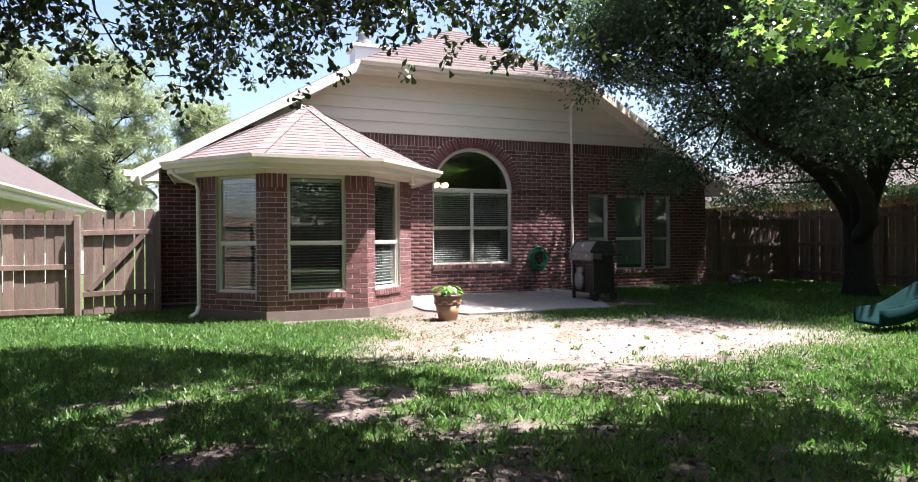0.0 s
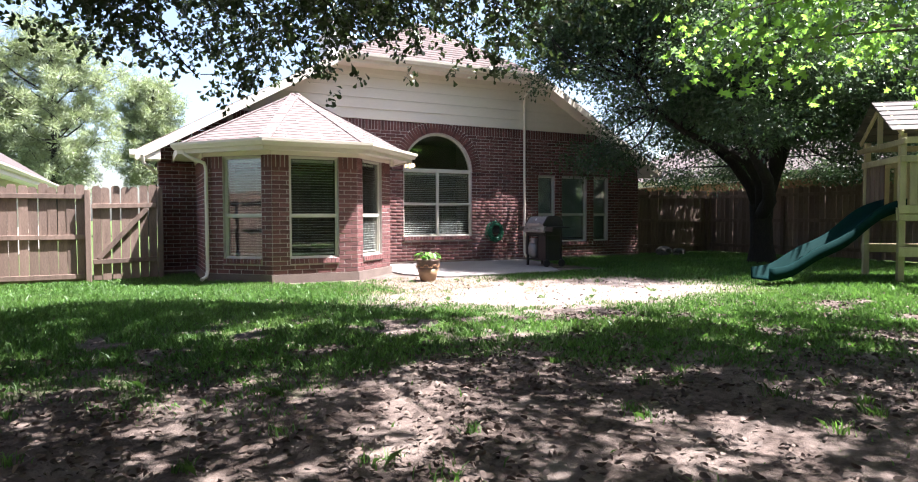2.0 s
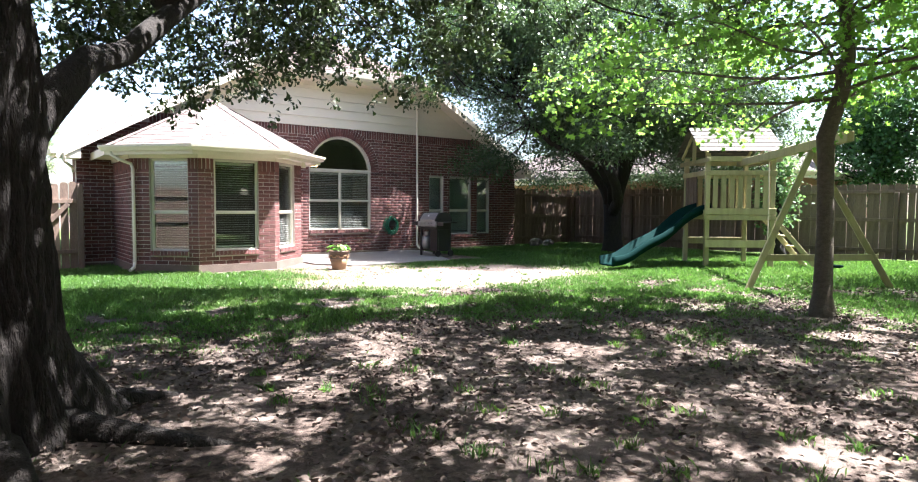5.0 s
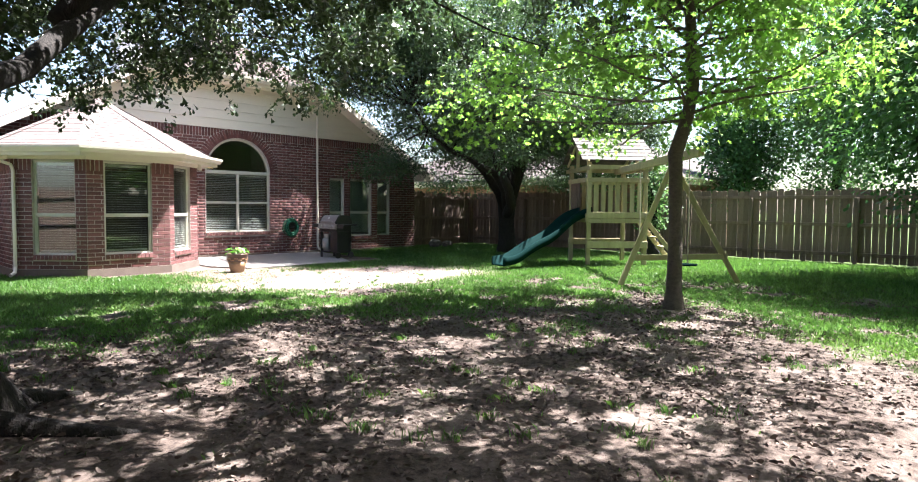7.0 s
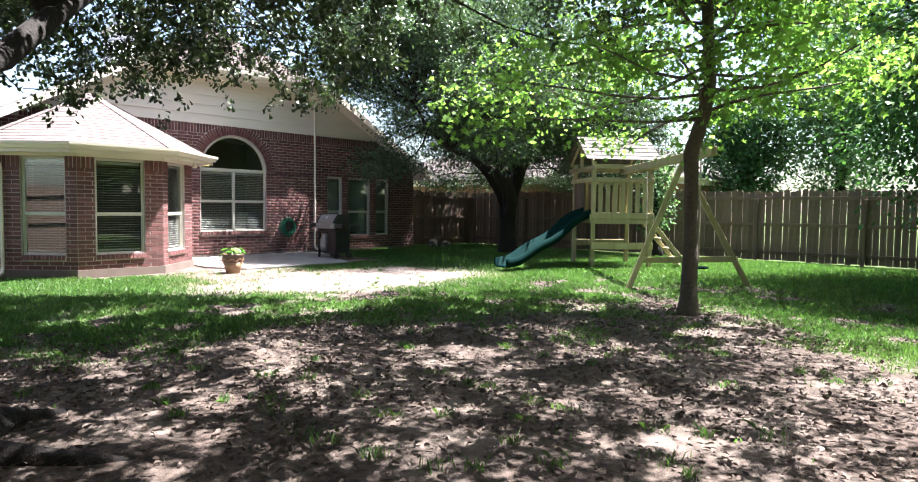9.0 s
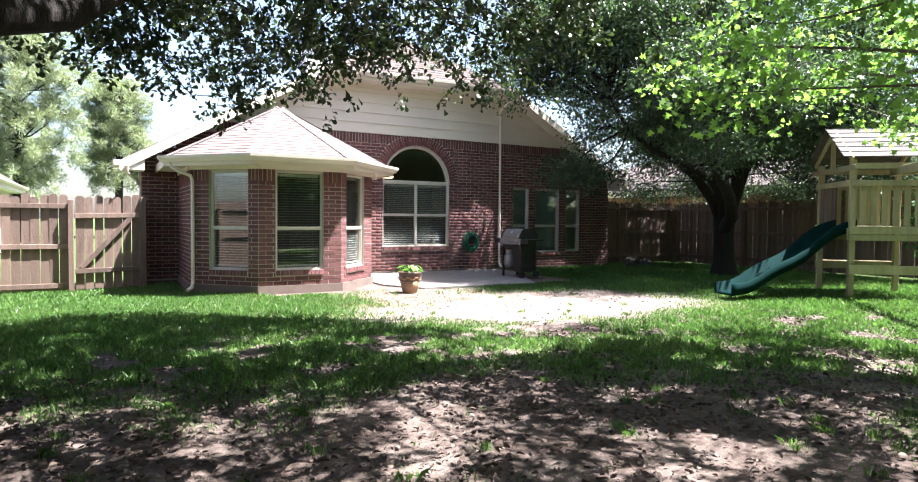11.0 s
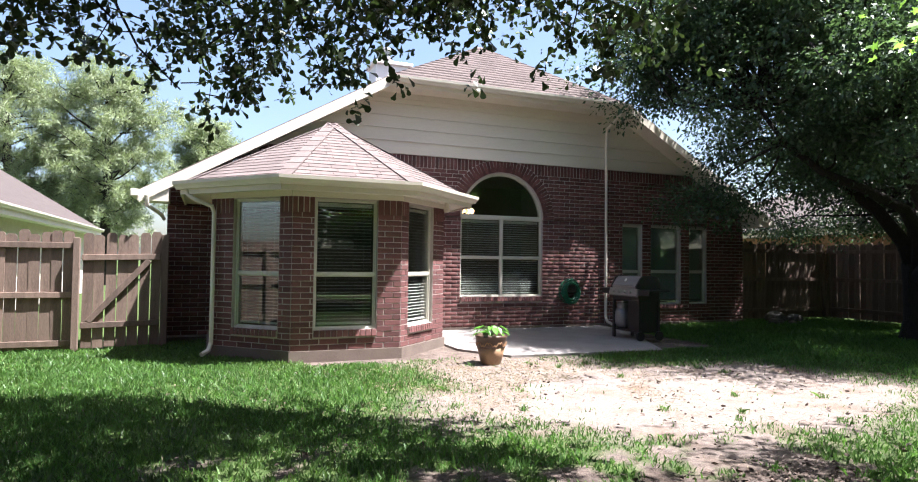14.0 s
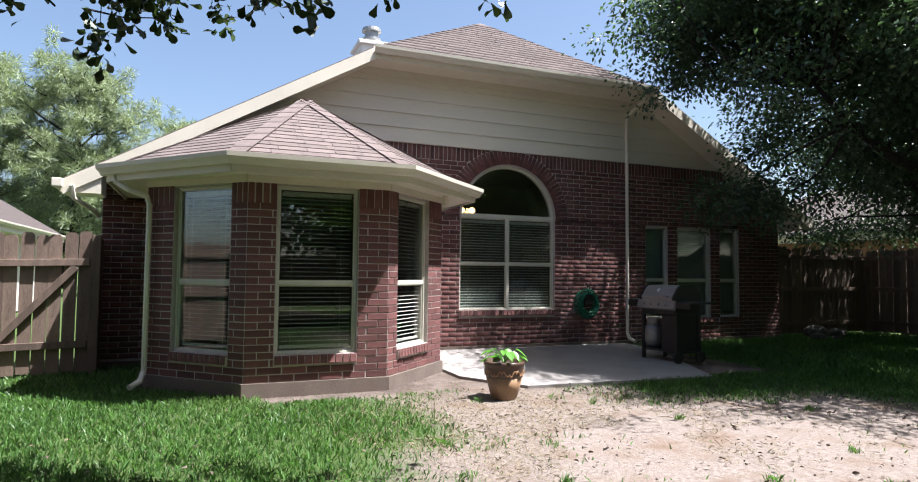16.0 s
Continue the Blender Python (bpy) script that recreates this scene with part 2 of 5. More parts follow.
def tube(bm, pts, radii, segs=8, caps=True):
    """A tapered tube along a line of points."""
    pts = [Vector(p) for p in pts]
    if not hasattr(radii, "__len__"):
        radii = [radii] * len(pts)
    rings = []
    side = None
    for i, p in enumerate(pts):
        way = (pts[min(i + 1, len(pts) - 1)] - pts[max(i - 1, 0)]).normalized()
        if side is None:
            side = way.orthogonal().normalized()
        side = (side - way * side.dot(way)).normalized()
        other = way.cross(side)
        rings.append([bm.verts.new(p + radii[i] * (math.cos(a) * side + math.sin(a) * other)) for a in (2 * math.pi * k / segs for k in range(segs))])
    for a, b in zip(rings, rings[1:]):
        for k in range(segs):
            bm.faces.new((a[k], a[(k + 1) % segs], b[(k + 1) % segs], b[k]))
    if caps:
        bm.faces.new(rings[0][::-1])
        bm.faces.new(rings[-1])
    return bm


def lathe(bm, profile, segs=24):
    """A body of revolution round z from (radius, height) pairs."""
    rings = [[bm.verts.new((r * math.cos(2 * math.pi * k / segs), r * math.sin(2 * math.pi * k / segs), z)) for k in range(segs)] for r, z in profile]
    for a, b in zip(rings, rings[1:]):
        for k in range(segs):
            bm.faces.new((a[k], a[(k + 1) % segs], b[(k + 1) % segs], b[k]))
    bm.faces.new(rings[0][::-1])
    bm.faces.new(rings[-1])
    return bm


def beam(bm, a, b, w, h, up=(0, 0, 1), bevel=0.004):
    """A straight timber from a to b, w across and h deep."""
    a, b = Vector(a), Vector(b)
    way = (b - a).normalized()
    side = way.cross(Vector(up)).normalized()
    top = side.cross(way)
    m = Matrix((side, way, top)).transposed().to_4x4()
    m.translation = a
    return box(bm, -w / 2, w / 2, 0, (b - a).length, -h / 2, h / 2, m, bevel)


def frame_at(origin, way):
    """Local axes of a wall: x along it, y into it, z up."""
    u = Vector((*way, 0)).normalized()
    m = Matrix((u, Vector((-u.y, u.x, 0)), Vector((0, 0, 1)))).transposed().to_4x4()
    m.translation = Vector((*origin, 0))
    return m


def sheet(name, verts, polys, mat, loose_size):
    """A mesh from arrays: verts (n, 3) and polygons of one size."""
    me = bpy.data.meshes.new(name)
    count = len(polys)
    me.vertices.add(len(verts))
    me.vertices.foreach_set("co", np.asarray(verts, np.float32).ravel())
    me.loops.add(count * loose_size)
    me.loops.foreach_set("vertex_index", np.asarray(polys, np.int32).ravel())
    me.polygons.add(count)
    me.polygons.foreach_set("loop_start", np.arange(count, dtype=np.int32) * loose_size)
    me.update(calc_edges=True)
    me.materials.append(mat)
    return me


def unit(a):
    return a / np.maximum(np.linalg.norm(a, axis=1, keepdims=True), 1e-9)


OVAL = [(0, 0), (0.3, 0.32), (0.7, 0.5), (0.95, 0.3), (1.0, 0), (0.95, -0.3), (0.7, -0.5), (0.3, -0.32)]
OBOVATE = [(0, 0), (0.4, 0.2), (0.75, 0.48), (0.96, 0.34), (1.0, 0), (0.96, -0.34), (0.75, -0.48), (0.4, -0.2)]
SMALL = [(0, 0), (0.5, 0.5), (1, 0), (0.5, -0.5)]
STAR = [(0, 0.06), (0.05, 0.5), (0.38, 0.2), (0.62, 0.55), (0.66, 0.16), (1.0, 0), (0.66, -0.16), (0.62, -0.55), (0.38, -0.2), (0.05, -0.5)]


def leaves(name, where, way, length, width, outline, mat, rng, bend=0.15):
    """Many leaves in one mesh, each an outline of its own at its place and turn."""
    n, k = len(where), len(outline)
    way = unit(way)
    side = unit(np.cross(way, unit(rng.normal(size=(n, 3)) + np.array([0, 0, 1.2]))))
    nrm = np.cross(side, way)
    size = length * rng.uniform(0.65, 1.25, (n, 1))
    verts = np.empty((n, k, 3))
    for i, (u, v) in enumerate(outline):
        verts[:, i] = where + way * size * u + side * size * (width / length) * v + nrm * size * (abs(v) * 2 * bend - u * u * bend)
    return sheet(name, verts.reshape(-1, 3), np.arange(n * k).reshape(n, k), mat, k)


# ---- ground ----
def smooth(a, b, x):
    t = np.clip((x - a) / (b - a), 0, 1)
    return t * t * (3 - 2 * t)


def ground_z(x, y):
    x, y = np.asarray(x, float), np.asarray(y, float)
    z = 0.11 * smooth(6.0, 0.5, y) * (1 - 0.85 * smooth(2.5, 7.5, x)) - 0.06 * smooth(0.5, -1.5, x) * smooth(7.0, 10.0, y)
    near = smooth(40, 20, np.hypot(x, y))
    return z * near + 0.012 * np.sin(1.7 * x + 0.6 * y) * np.sin(1.3 * y - 0.4 * x) * near * smooth(9.5, 6.5, y)


def wobble(x, y, s, k=0):
    """Soft unevenness between about -1 and 1."""
    return (np.sin(s * x + 1.3 + k) * np.sin(0.83 * s * y + 0.4 * k) + 0.6 * np.sin(1.9 * s * x - 1.1 * s * y + 2 + k) + 0.4 * np.sin(3.7 * s * x + 2.9 * s * y + 3 * k)) / 2


def speckle(x, y, size, seed=0):
    """Smooth random unevenness from 0 to 1 with patches of about the given size."""
    u, v = np.asarray(x, float) / size, np.asarray(y, float) / size
    i, j = np.floor(u).astype(np.int64), np.floor(v).astype(np.int64)
    f, g = u - i, v - j
    f, g = f * f * (3 - 2 * f), g * g * (3 - 2 * g)

    def corner(a, b):
        h = (a * 374761393 + b * 668265263 + seed * 982451653) & 0x7FFFFFFF
        h = ((h ^ (h >> 13)) * 1274126177) & 0x7FFFFFFF
        return ((h ^ (h >> 16)) & 0xFFFF) / 65535.0

    low = corner(i, j) * (1 - f) + corner(i + 1, j) * f
    high = corner(i, j + 1) * (1 - f) + corner(i + 1, j + 1) * f
    return low * (1 - g) + high * g


def sun_fleck(p, big, small, part_lit, seed):
    """Which points of a crown lie in the narrow gaps that let the sun through to the ground."""
    gx, gy = p[:, 0] - 0.39 * p[:, 2], p[:, 1] + 0.2 * p[:, 2]
    v = 0.55 * speckle(gx, gy, big, seed) + 0.45 * speckle(gx, gy, small, seed + 1)
    return v > 1 - part_lit


def grass_amount(x, y):
    """How thickly grass grows: lawn, bare earth by the patio, thin cover under the oak."""
    x, y = np.asarray(x, float), np.asarray(y, float)
    bare_front = smooth(1.0, 0.0, np.hypot((x - 5.2) / 3.0, (y - 5.7) / 1.75) - 0.55 + 0.22 * wobble(x, y, 1.6))
    bare_bay = np.maximum(smooth(0.9, 0.0, np.hypot((x - 3.9) / 1.5, (y - 7.6) / 1.5) - 0.55 + 0.2 * wobble(x, y, 2.3, 1)), smooth(8.35, 8.7, y + 0.1 * wobble(x, y, 3.0, 2)) * smooth(1.1, 1.5, x) * smooth(8.4, 7.9, x))
    mottle = 0.6 * speckle(x, y, 0.55, 3) + 0.4 * speckle(x, y, 0.2, 4)
    sparse = smooth(6.2, 3.6, y + 0.7 * wobble(x, y, 0.9, 1) + 0.25 * np.maximum(x - 3, 0)) * smooth(12.0, 8.0, x)
    thin = smooth(2.7, 0.8, y + 0.8 * wobble(x, y, 1.1, 2) + 0.5 * wobble(x, y, 3.1, 4) + 0.3 * (x - 1.0)) * smooth(9.5, 6.5, x + 0.9 * wobble(x, y, 1.2, 3) + 1.2 * np.maximum(0, 0.5 - y))
    g = np.maximum(1.0 - thin * 0.97, 0.0)
    g = g * (1 - sparse * (1 - 0.9 * smooth(0.26, 0.5, mottle)))
    g = np.maximum(g, 0.62 * thin * smooth(0.62, 0.74, mottle) * smooth(1.5, 4.0, x))
    g = g * (1 - np.maximum(bare_front, bare_bay) * 0.97)
    g = np.where((x > 4.5) & (y > 7.4) & (y < 8.6) & (x < 7.6), np.maximum(g, 0.22), g)
    return np.clip(g + 0.1 * wobble(x, y, 4.1, 4) * g, 0, 1)


def ground_mesh():
    xs = np.concatenate([[-400, -150, -60, -30, -18, -12], np.arange(-8, 18.01, 0.2), [20, 24, 30, 45, 80, 180, 400]])
    ys = np.concatenate([[-400, -150, -60, -30, -18, -12], np.arange(-8, 13.01, 0.2), [15, 18, 24, 32, 45, 80, 180, 500]])
    gx, gy = np.meshgrid(xs, ys)
    gz = ground_z(gx, gy)
    nx, ny = len(xs), len(ys)
    idx = np.arange(nx * ny).reshape(ny, nx)
    polys = np.stack([idx[:-1, :-1], idx[:-1, 1:], idx[1:, 1:], idx[1:, :-1]], -1).reshape(-1, 4)
    m = bpy.data.materials.new("earth")
    me = sheet("ground", np.stack([gx, gy, gz], -1).reshape(-1, 3), polys, m, 4)
    me.polygons.foreach_set("use_smooth", [True] * len(me.polygons))
    att = me.attributes.new("cover", "FLOAT", "POINT")
    att.data.foreach_set("value", grass_amount(gx, gy).ravel().astype(np.float32))
    pale = smooth(1.0, 0.0, np.hypot((gx - 5.0) / 3.3, (gy - 6.3) / 2.3) - 0.6 + 0.2 * wobble(gx, gy, 1.2, 5))
    att = me.attributes.new("pale", "FLOAT", "POINT")
    att.data.foreach_set("value", pale.ravel().astype(np.float32))
    m.use_nodes = True
    n, link = m.node_tree.nodes, m.node_tree.links.new
    bsdf = n["Principled BSDF"]
    bsdf.inputs["Roughness"].default_value, bsdf.inputs["Specular IOR Level"].default_value = 0.95, 0.1
    co = n.new("ShaderNodeTexCoord")

    def noise_node(scale, detail=5):
        t = n.new("ShaderNodeTexNoise")
        t.inputs["Scale"].default_value, t.inputs["Detail"].default_value, t.inputs["Roughness"].default_value = scale, detail, 0.65
        link(co.outputs["Object"], t.inputs["Vector"])
        return t.outputs["Fac"]

    def mixed(fac, a, b):
        x = n.new("ShaderNodeMixRGB")
        link(fac, x.inputs["Fac"])
        for k, v in (("Color1", a), ("Color2", b)):
            if isinstance(v, tuple):
                x.inputs[k].default_value = (*v, 1)
            else:
                link(v, x.inputs[k])
        return x.outputs[0]

    def stepped(v, lo, hi):
        r = n.new("ShaderNodeMapRange")
        r.inputs["From Min"].default_value, r.inputs["From Max"].default_value = lo, hi
        link(v, r.inputs["Value"])
        return r.outputs[0]

    dark = mixed(stepped(noise_node(22), 0.35, 0.65), (0.034, 0.025, 0.021), (0.115, 0.088, 0.074))
    dark = mixed(stepped(noise_node(2.2), 0.45, 0.7), dark, (0.17, 0.137, 0.118))
    light = mixed(stepped(noise_node(30), 0.3, 0.7), (0.135, 0.106, 0.09), (0.245, 0.207, 0.187))
    light = mixed(stepped(noise_node(1.6), 0.5, 0.68), light, (0.15, 0.108, 0.083))
    a1 = n.new("ShaderNodeAttribute")
    a1.attribute_name = "pale"
    earth = mixed(a1.outputs["Fac"], dark, light)
    green = mixed(stepped(noise_node(9), 0.3, 0.7), (0.035, 0.058, 0.018), (0.07, 0.10, 0.032))
    a2 = n.new("ShaderNodeAttribute")
    a2.attribute_name = "cover"
    ad = n.new("ShaderNodeMath")
    ad.operation = "MULTIPLY_ADD"
    ad.inputs[1].default_value = 0.7
    link(noise_node(7), ad.inputs[0])
    link(a2.outputs["Fac"], ad.inputs[2])
    link(mixed(stepped(ad.outputs[0], 0.55, 1.0), earth, green), bsdf.inputs["Base Color"])
    b = n.new("ShaderNodeBump")
    b.inputs["Strength"].default_value, b.inputs["Distance"].default_value = 0.8, 0.03
    link(noise_node(35, 6), b.inputs["Height"])
    link(b.outputs[0], bsdf.inputs["Normal"])
    return me


ground = part("ground", ground_mesh(), None)
tagged(ground, "back yard earth with lawn, bare dirt and leaf litter", "ground", kind="structure")

# ---- house: sizes ----
WALL_Y, LEFT_X, RIGHT_X = 11.85, -0.52, 12.03
MID_X = 5.755
EAVE_Y = 11.35
BAY = [(0.17, 11.85), (0.17, 9.9), (1.165, 8.9), (2.68, 8.9), (3.68, 9.9), (3.68, 11.85)]
BRICK_L, BRICK_H, JOINT = 0.254, 0.0775, 0.011
house = thing("house", "red-brown brick house with beige siding gable and bay", "house")
brick_mesh = {}


def brick_data(w, h, d=0.03):
    key = (round(w, 2), round(h, 3), d)
    if key not in brick_mesh:
        bm = bmesh.new()
        e = 0.004
        w2, h2 = key[0] / 2, key[1] / 2
        back = [bm.verts.new((x, d, z)) for x, z in ((-w2, -h2), (w2, -h2), (w2, h2), (-w2, h2))]
        mid = [bm.verts.new((x, e, z)) for x, z in ((-w2, -h2), (w2, -h2), (w2, h2), (-w2, h2))]
        face = [bm.verts.new((x, 0, z)) for x, z in ((-w2 + e, -h2 + e), (w2 - e, -h2 + e), (w2 - e, h2 - e), (-w2 + e, h2 - e))]
        for a, b in ((back, mid), (mid, face)):
            for i in range(4):
                j = (i + 1) % 4
                bm.faces.new((a[i], a[j], b[j], b[i]))
        bm.faces.new(face)
        me = bpy.data.meshes.new("brick")
        bm.normal_update()
        bm.to_mesh(me)
        bm.free()
        me.materials.append(BRICK)
        brick_mesh[key] = me
    return brick_mesh[key]


def courses(length, z0, z1, holes, start=0.0, cut=None):
    """Bricks in running bond on a wall face: centre x, centre z, width, height; cut(z) gives further stretches to leave out."""
    out = []
    row = 0
    z = z0
    while z + BRICK_H <= z1 + 0.02:
        zc = z + BRICK_H / 2
        gaps = [(a, b) for a, b, lo, hi in holes if lo < zc < hi] + (cut(zc) if cut else [])
        gaps.sort()
        free, x = [], 0.0
        for a, b in gaps:
            if a > x:
                free.append((x, a))
            x = max(x, b)
        if x < length:
            free.append((x, length))
        for a, b in free:
            k = math.floor((a - start) / BRICK_L) - 1
            edge = a
            while edge < b - 0.02:
                nxt = start + (k + (0.5 if row % 2 else 0.0)) * BRICK_L
                k += 1
                if nxt <= edge + 0.045:
                    continue
                nxt = min(nxt, b)
                if b - nxt < 0.045:
                    nxt = b
                out.append(((edge + nxt) / 2, zc, nxt - edge - JOINT, BRICK_H - JOINT))
                edge = nxt
        row += 1
        z += BRICK_H
    return out


def joined_bricks(name, placed, parent, mat):
    """Placed: matrix, width, height of each brick; all in one mesh."""
    verts, polys = [], []
    for m, w, h in placed:
        base = len(verts)
        e, w2, h2 = 0.004, w / 2, h / 2
        for dy, sh in ((0.03, 0), (e, 0), (0, e)):
            for x, z in ((-w2 + sh, -h2 + sh), (w2 - sh, -h2 + sh), (w2 - sh, h2 - sh), (-w2 + sh, h2 - sh)):
                verts.append(m @ Vector((x, dy, z)))
        for r in (0, 4):
            for i in range(4):
                j = (i + 1) % 4
                polys.append((base + r + i, base + r + j, base + r + 4 + j, base + r + 4 + i))
        polys.append((base + 8, base + 9, base + 10, base + 11))
    me = sheet(name, np.array([tuple(v) for v in verts]), np.array(polys), mat, 4)
    ob = part(name, me, None, parent)
    tagged(ob, kind="stuff")
    return ob


def backing(bm, m, length, z0, z1, holes, y0=0.006, y1=0.2):
    """The wall behind the bricks, with its openings through it."""
    us = sorted({0.0, length, *[v for h in holes for v in h[:2]]})
    zs = sorted({z0, z1, *[v for h in holes for v in h[2:]]})
    for ua, ub in zip(us, us[1:]):
        run = None
        for za, zb in zip(zs, zs[1:]):
            uc, zc = (ua + ub) / 2, (za + zb) / 2
            solid = not any(a < uc < b and lo < zc < hi for a, b, lo, hi in holes)
            if solid:
                run = (run[0], zb) if run else (za, zb)
            if run and (not solid or zb == zs[-1]):
                box(bm, ua, ub, y0, y1, *run, m)
                run = None
    return bm


# ---- windows ----
def window(m, x0, x1, z0, z1, rail, mull=False, panes=True):
    """A single-hung window in a wall frame m: outer frame, meeting rail, panes and a brick sill below."""
    w = thing("window", "", "")
    w.parent = house
    w.matrix_parent_inverse = Matrix()
    w.matrix_basis = m
    f = 0.027
    bm = bmesh.new()
    for a, b, c, d in ((x0, x0 + f, z0, z1), (x1 - f, x1, z0, z1), (x0 + f, x1 - f, z0, z0 + f), (x0 + f, x1 - f, z1 - f, z1)):
        box(bm, a, b, 0.055, 0.13, c, d, None, 0.004)
    part("frame", bm, FRAME, w)
    bm = boxed(x0 + f, x1 - f, 0.062, 0.11, rail - 0.022, rail + 0.022, None, 0.004)
    part("meeting_rail", bm, FRAME, w)
    cols = [(x0 + f, x1 - f)]
    if mull:
        c = (x0 + x1) / 2
        part("mullion", boxed(c - 0.027, c + 0.027, 0.05, 0.125, z0 + f, z1 - f, None, 0.004), FRAME, w)
        cols = [(x0 + f, c - 0.027), (c + 0.027, x1 - f)]
    for a, b in cols:
        for c, d, y in ((z0 + f, rail - 0.022, 0.09), (rail + 0.022, z1 - f, 0.078)):
            p = part("pane", boxed(a, b, y, y + 0.004, c, d), GLASS, w, "clear window glass")
            p.visible_shadow = False
            sash = bmesh.new()
            s = 0.013
            for q in ((a, a + s, c, d), (b - s, b, c, d), (a + s, b - s, c, c + s), (a + s, b - s, d - s, d)):
                box(sash, q[0], q[1], y - 0.012, y + 0.012, q[2], q[3])
            part("sash", sash, FRAME, w)
    return w


def sill(m, x0, x1, z, parent, count):
    s = part("sill", boxed(x0, x1, -0.018, 0.1, z - 0.098, z - 0.012, m), MORTAR, parent)
    step = (x1 - x0) / count
    for i in range(count):
        b = part("brick", brick_data(step - JOINT, 0.09, 0.12), None, s)
        b.matrix_basis = m @ pose(x0 + step * (i + 0.5), -0.028, z - 0.045, -7)
    return s


slat_mesh = {}


def blind(m, x0, x1, z0, z1, tilt, pitch=0.046, depth=0.135, mat=None, label="white horizontal window blind with open slats"):
    t = thing("window_blind", label, "blind", "window blinds")
    t.matrix_basis = m
    w = round(x1 - x0, 2)
    c = (x0 + x1) / 2
    key = (w, tilt)
    if key not in slat_mesh:
        bm = bmesh.new()
        prev = None
        for y, z in ((-0.024, -0.003), (-0.012, 0.001), (0.012, 0.001), (0.024, -0.003)):
            row = [bm.verts.new((s * w / 2, y, z)) for s in (-1, 1)] + [bm.verts.new((s * w / 2, y, z - 0.003)) for s in (-1, 1)]
            if prev:
                bm.faces.new((prev[0], prev[1], row[1], row[0]))
                bm.faces.new((prev[3], prev[2], row[2], row[3]))
            else:
                bm.faces.new((row[0], row[2], row[3], row[1]))
            prev = row
        bm.faces.new((prev[0], prev[1], prev[3], prev[2]))
        me = bpy.data.meshes.new("slat")
        bm.to_mesh(me)
        bm.free()
        me.materials.append(mat or SLAT)
        slat_mesh[key] = me
    part("head_rail", boxed(x0, x1, depth - 0.03, depth + 0.03, z1 - 0.05, z1, None, 0.004), mat or SLAT, t)
    z = z1 - 0.075
    while z > z0 + 0.03:
        s = part("slat", slat_mesh[key], None, t)
        s.matrix_basis = pose(c, depth, z, tilt)
        z -= pitch
    part("bottom_rail", boxed(x0, x1, depth - 0.025, depth + 0.025, z0, z0 + 0.02, None, 0.003), mat or SLAT, t)
    for x in (x0 + 0.12 * w / 0.8, x1 - 0.12 * w / 0.8):
        part("cord", tube(bmesh.new(), [(x, depth - 0.027, z0), (x, depth - 0.027, z1)], 0.0018, 4), mat or SLAT, t)
    return t


# ---- bay ----
BAY_TOP = 2.22
far_bricks = []
WIN_Z0, WIN_Z1, WIN_RAIL = 0.42, 2.2, 1.17
facets = [((BAY[0], BAY[1]), None), ((BAY[1], BAY[2]), (0.40, 1.195)), ((BAY[2], BAY[3]), (0.3, 1.165)), ((BAY[3], BAY[4]), (0.215, 1.03)), ((BAY[4], BAY[5]), None)]
for (a, b), win in facets:
    way = Vector(b) - Vector(a)
    length = way.length
    m = frame_at(a, way)
    holes = [(win[0], win[1], WIN_Z0, WIN_Z1)] if win else []
    bay_wall = part("bay_wall", backing(bmesh.new(), m, length, 0.0, BAY_TOP, holes), MORTAR, house)
    skip = [(h[0], h[1], h[2] - 0.1, h[3]) for h in holes]
    soldier = BAY_TOP - 0.225
    rows = courses(length, 0.15, soldier, skip, 0.0)
    spans = [(0.0, win[0]), (win[1], length)] if win else [(0.0, length)]
    for u0, u1 in spans:
        k = max(1, round((u1 - u0) / 0.078))
        rows += [(u0 + (i + 0.5) * (u1 - u0) / k, soldier + 0.115, (u1 - u0) / k - JOINT, 0.215) for i in range(k)]
    for x, z, w, h in rows:
        put = m @ pose(x, random.uniform(-0.0025, 0.0025), z, 0, 0, random.uniform(-0.4, 0.4))
        if win:
            b = part("brick", brick_data(w, h), None, bay_wall)
            b.matrix_basis = put
        else:
            far_bricks.append((put, w, h))
    if win:
        wd = window(m, win[0] + 0.003, win[1] - 0.003, WIN_Z0, WIN_Z1, WIN_RAIL)
        sill(m, win[0], win[1], WIN_Z0, house, 11)
        blind(m, win[0] + 0.06, win[1] - 0.06, WIN_Z0 + 0.06, WIN_Z1 - 0.05, -1)
# concrete footing under the bay and the wall
pts = [(0.14, 11.85), (0.14, 9.89), (1.15, 8.875), (2.695, 8.875), (3.71, 9.89), (3.71, 11.85)]
part("footing", prism(bmesh.new(), pts, -0.15, 0.148), FOOTING, house, "bare concrete slab edge")
part("footing", boxed(LEFT_X - 0.02, 0.13, WALL_Y - 0.025, WALL_Y + 0.2, -0.2, 0.05), FOOTING, house, "bare concrete slab edge")
part("footing", boxed(3.72, RIGHT_X + 0.02, WALL_Y - 0.025, WALL_Y + 0.2, -0.2, 0.075), FOOTING, house, "bare concrete slab edge")

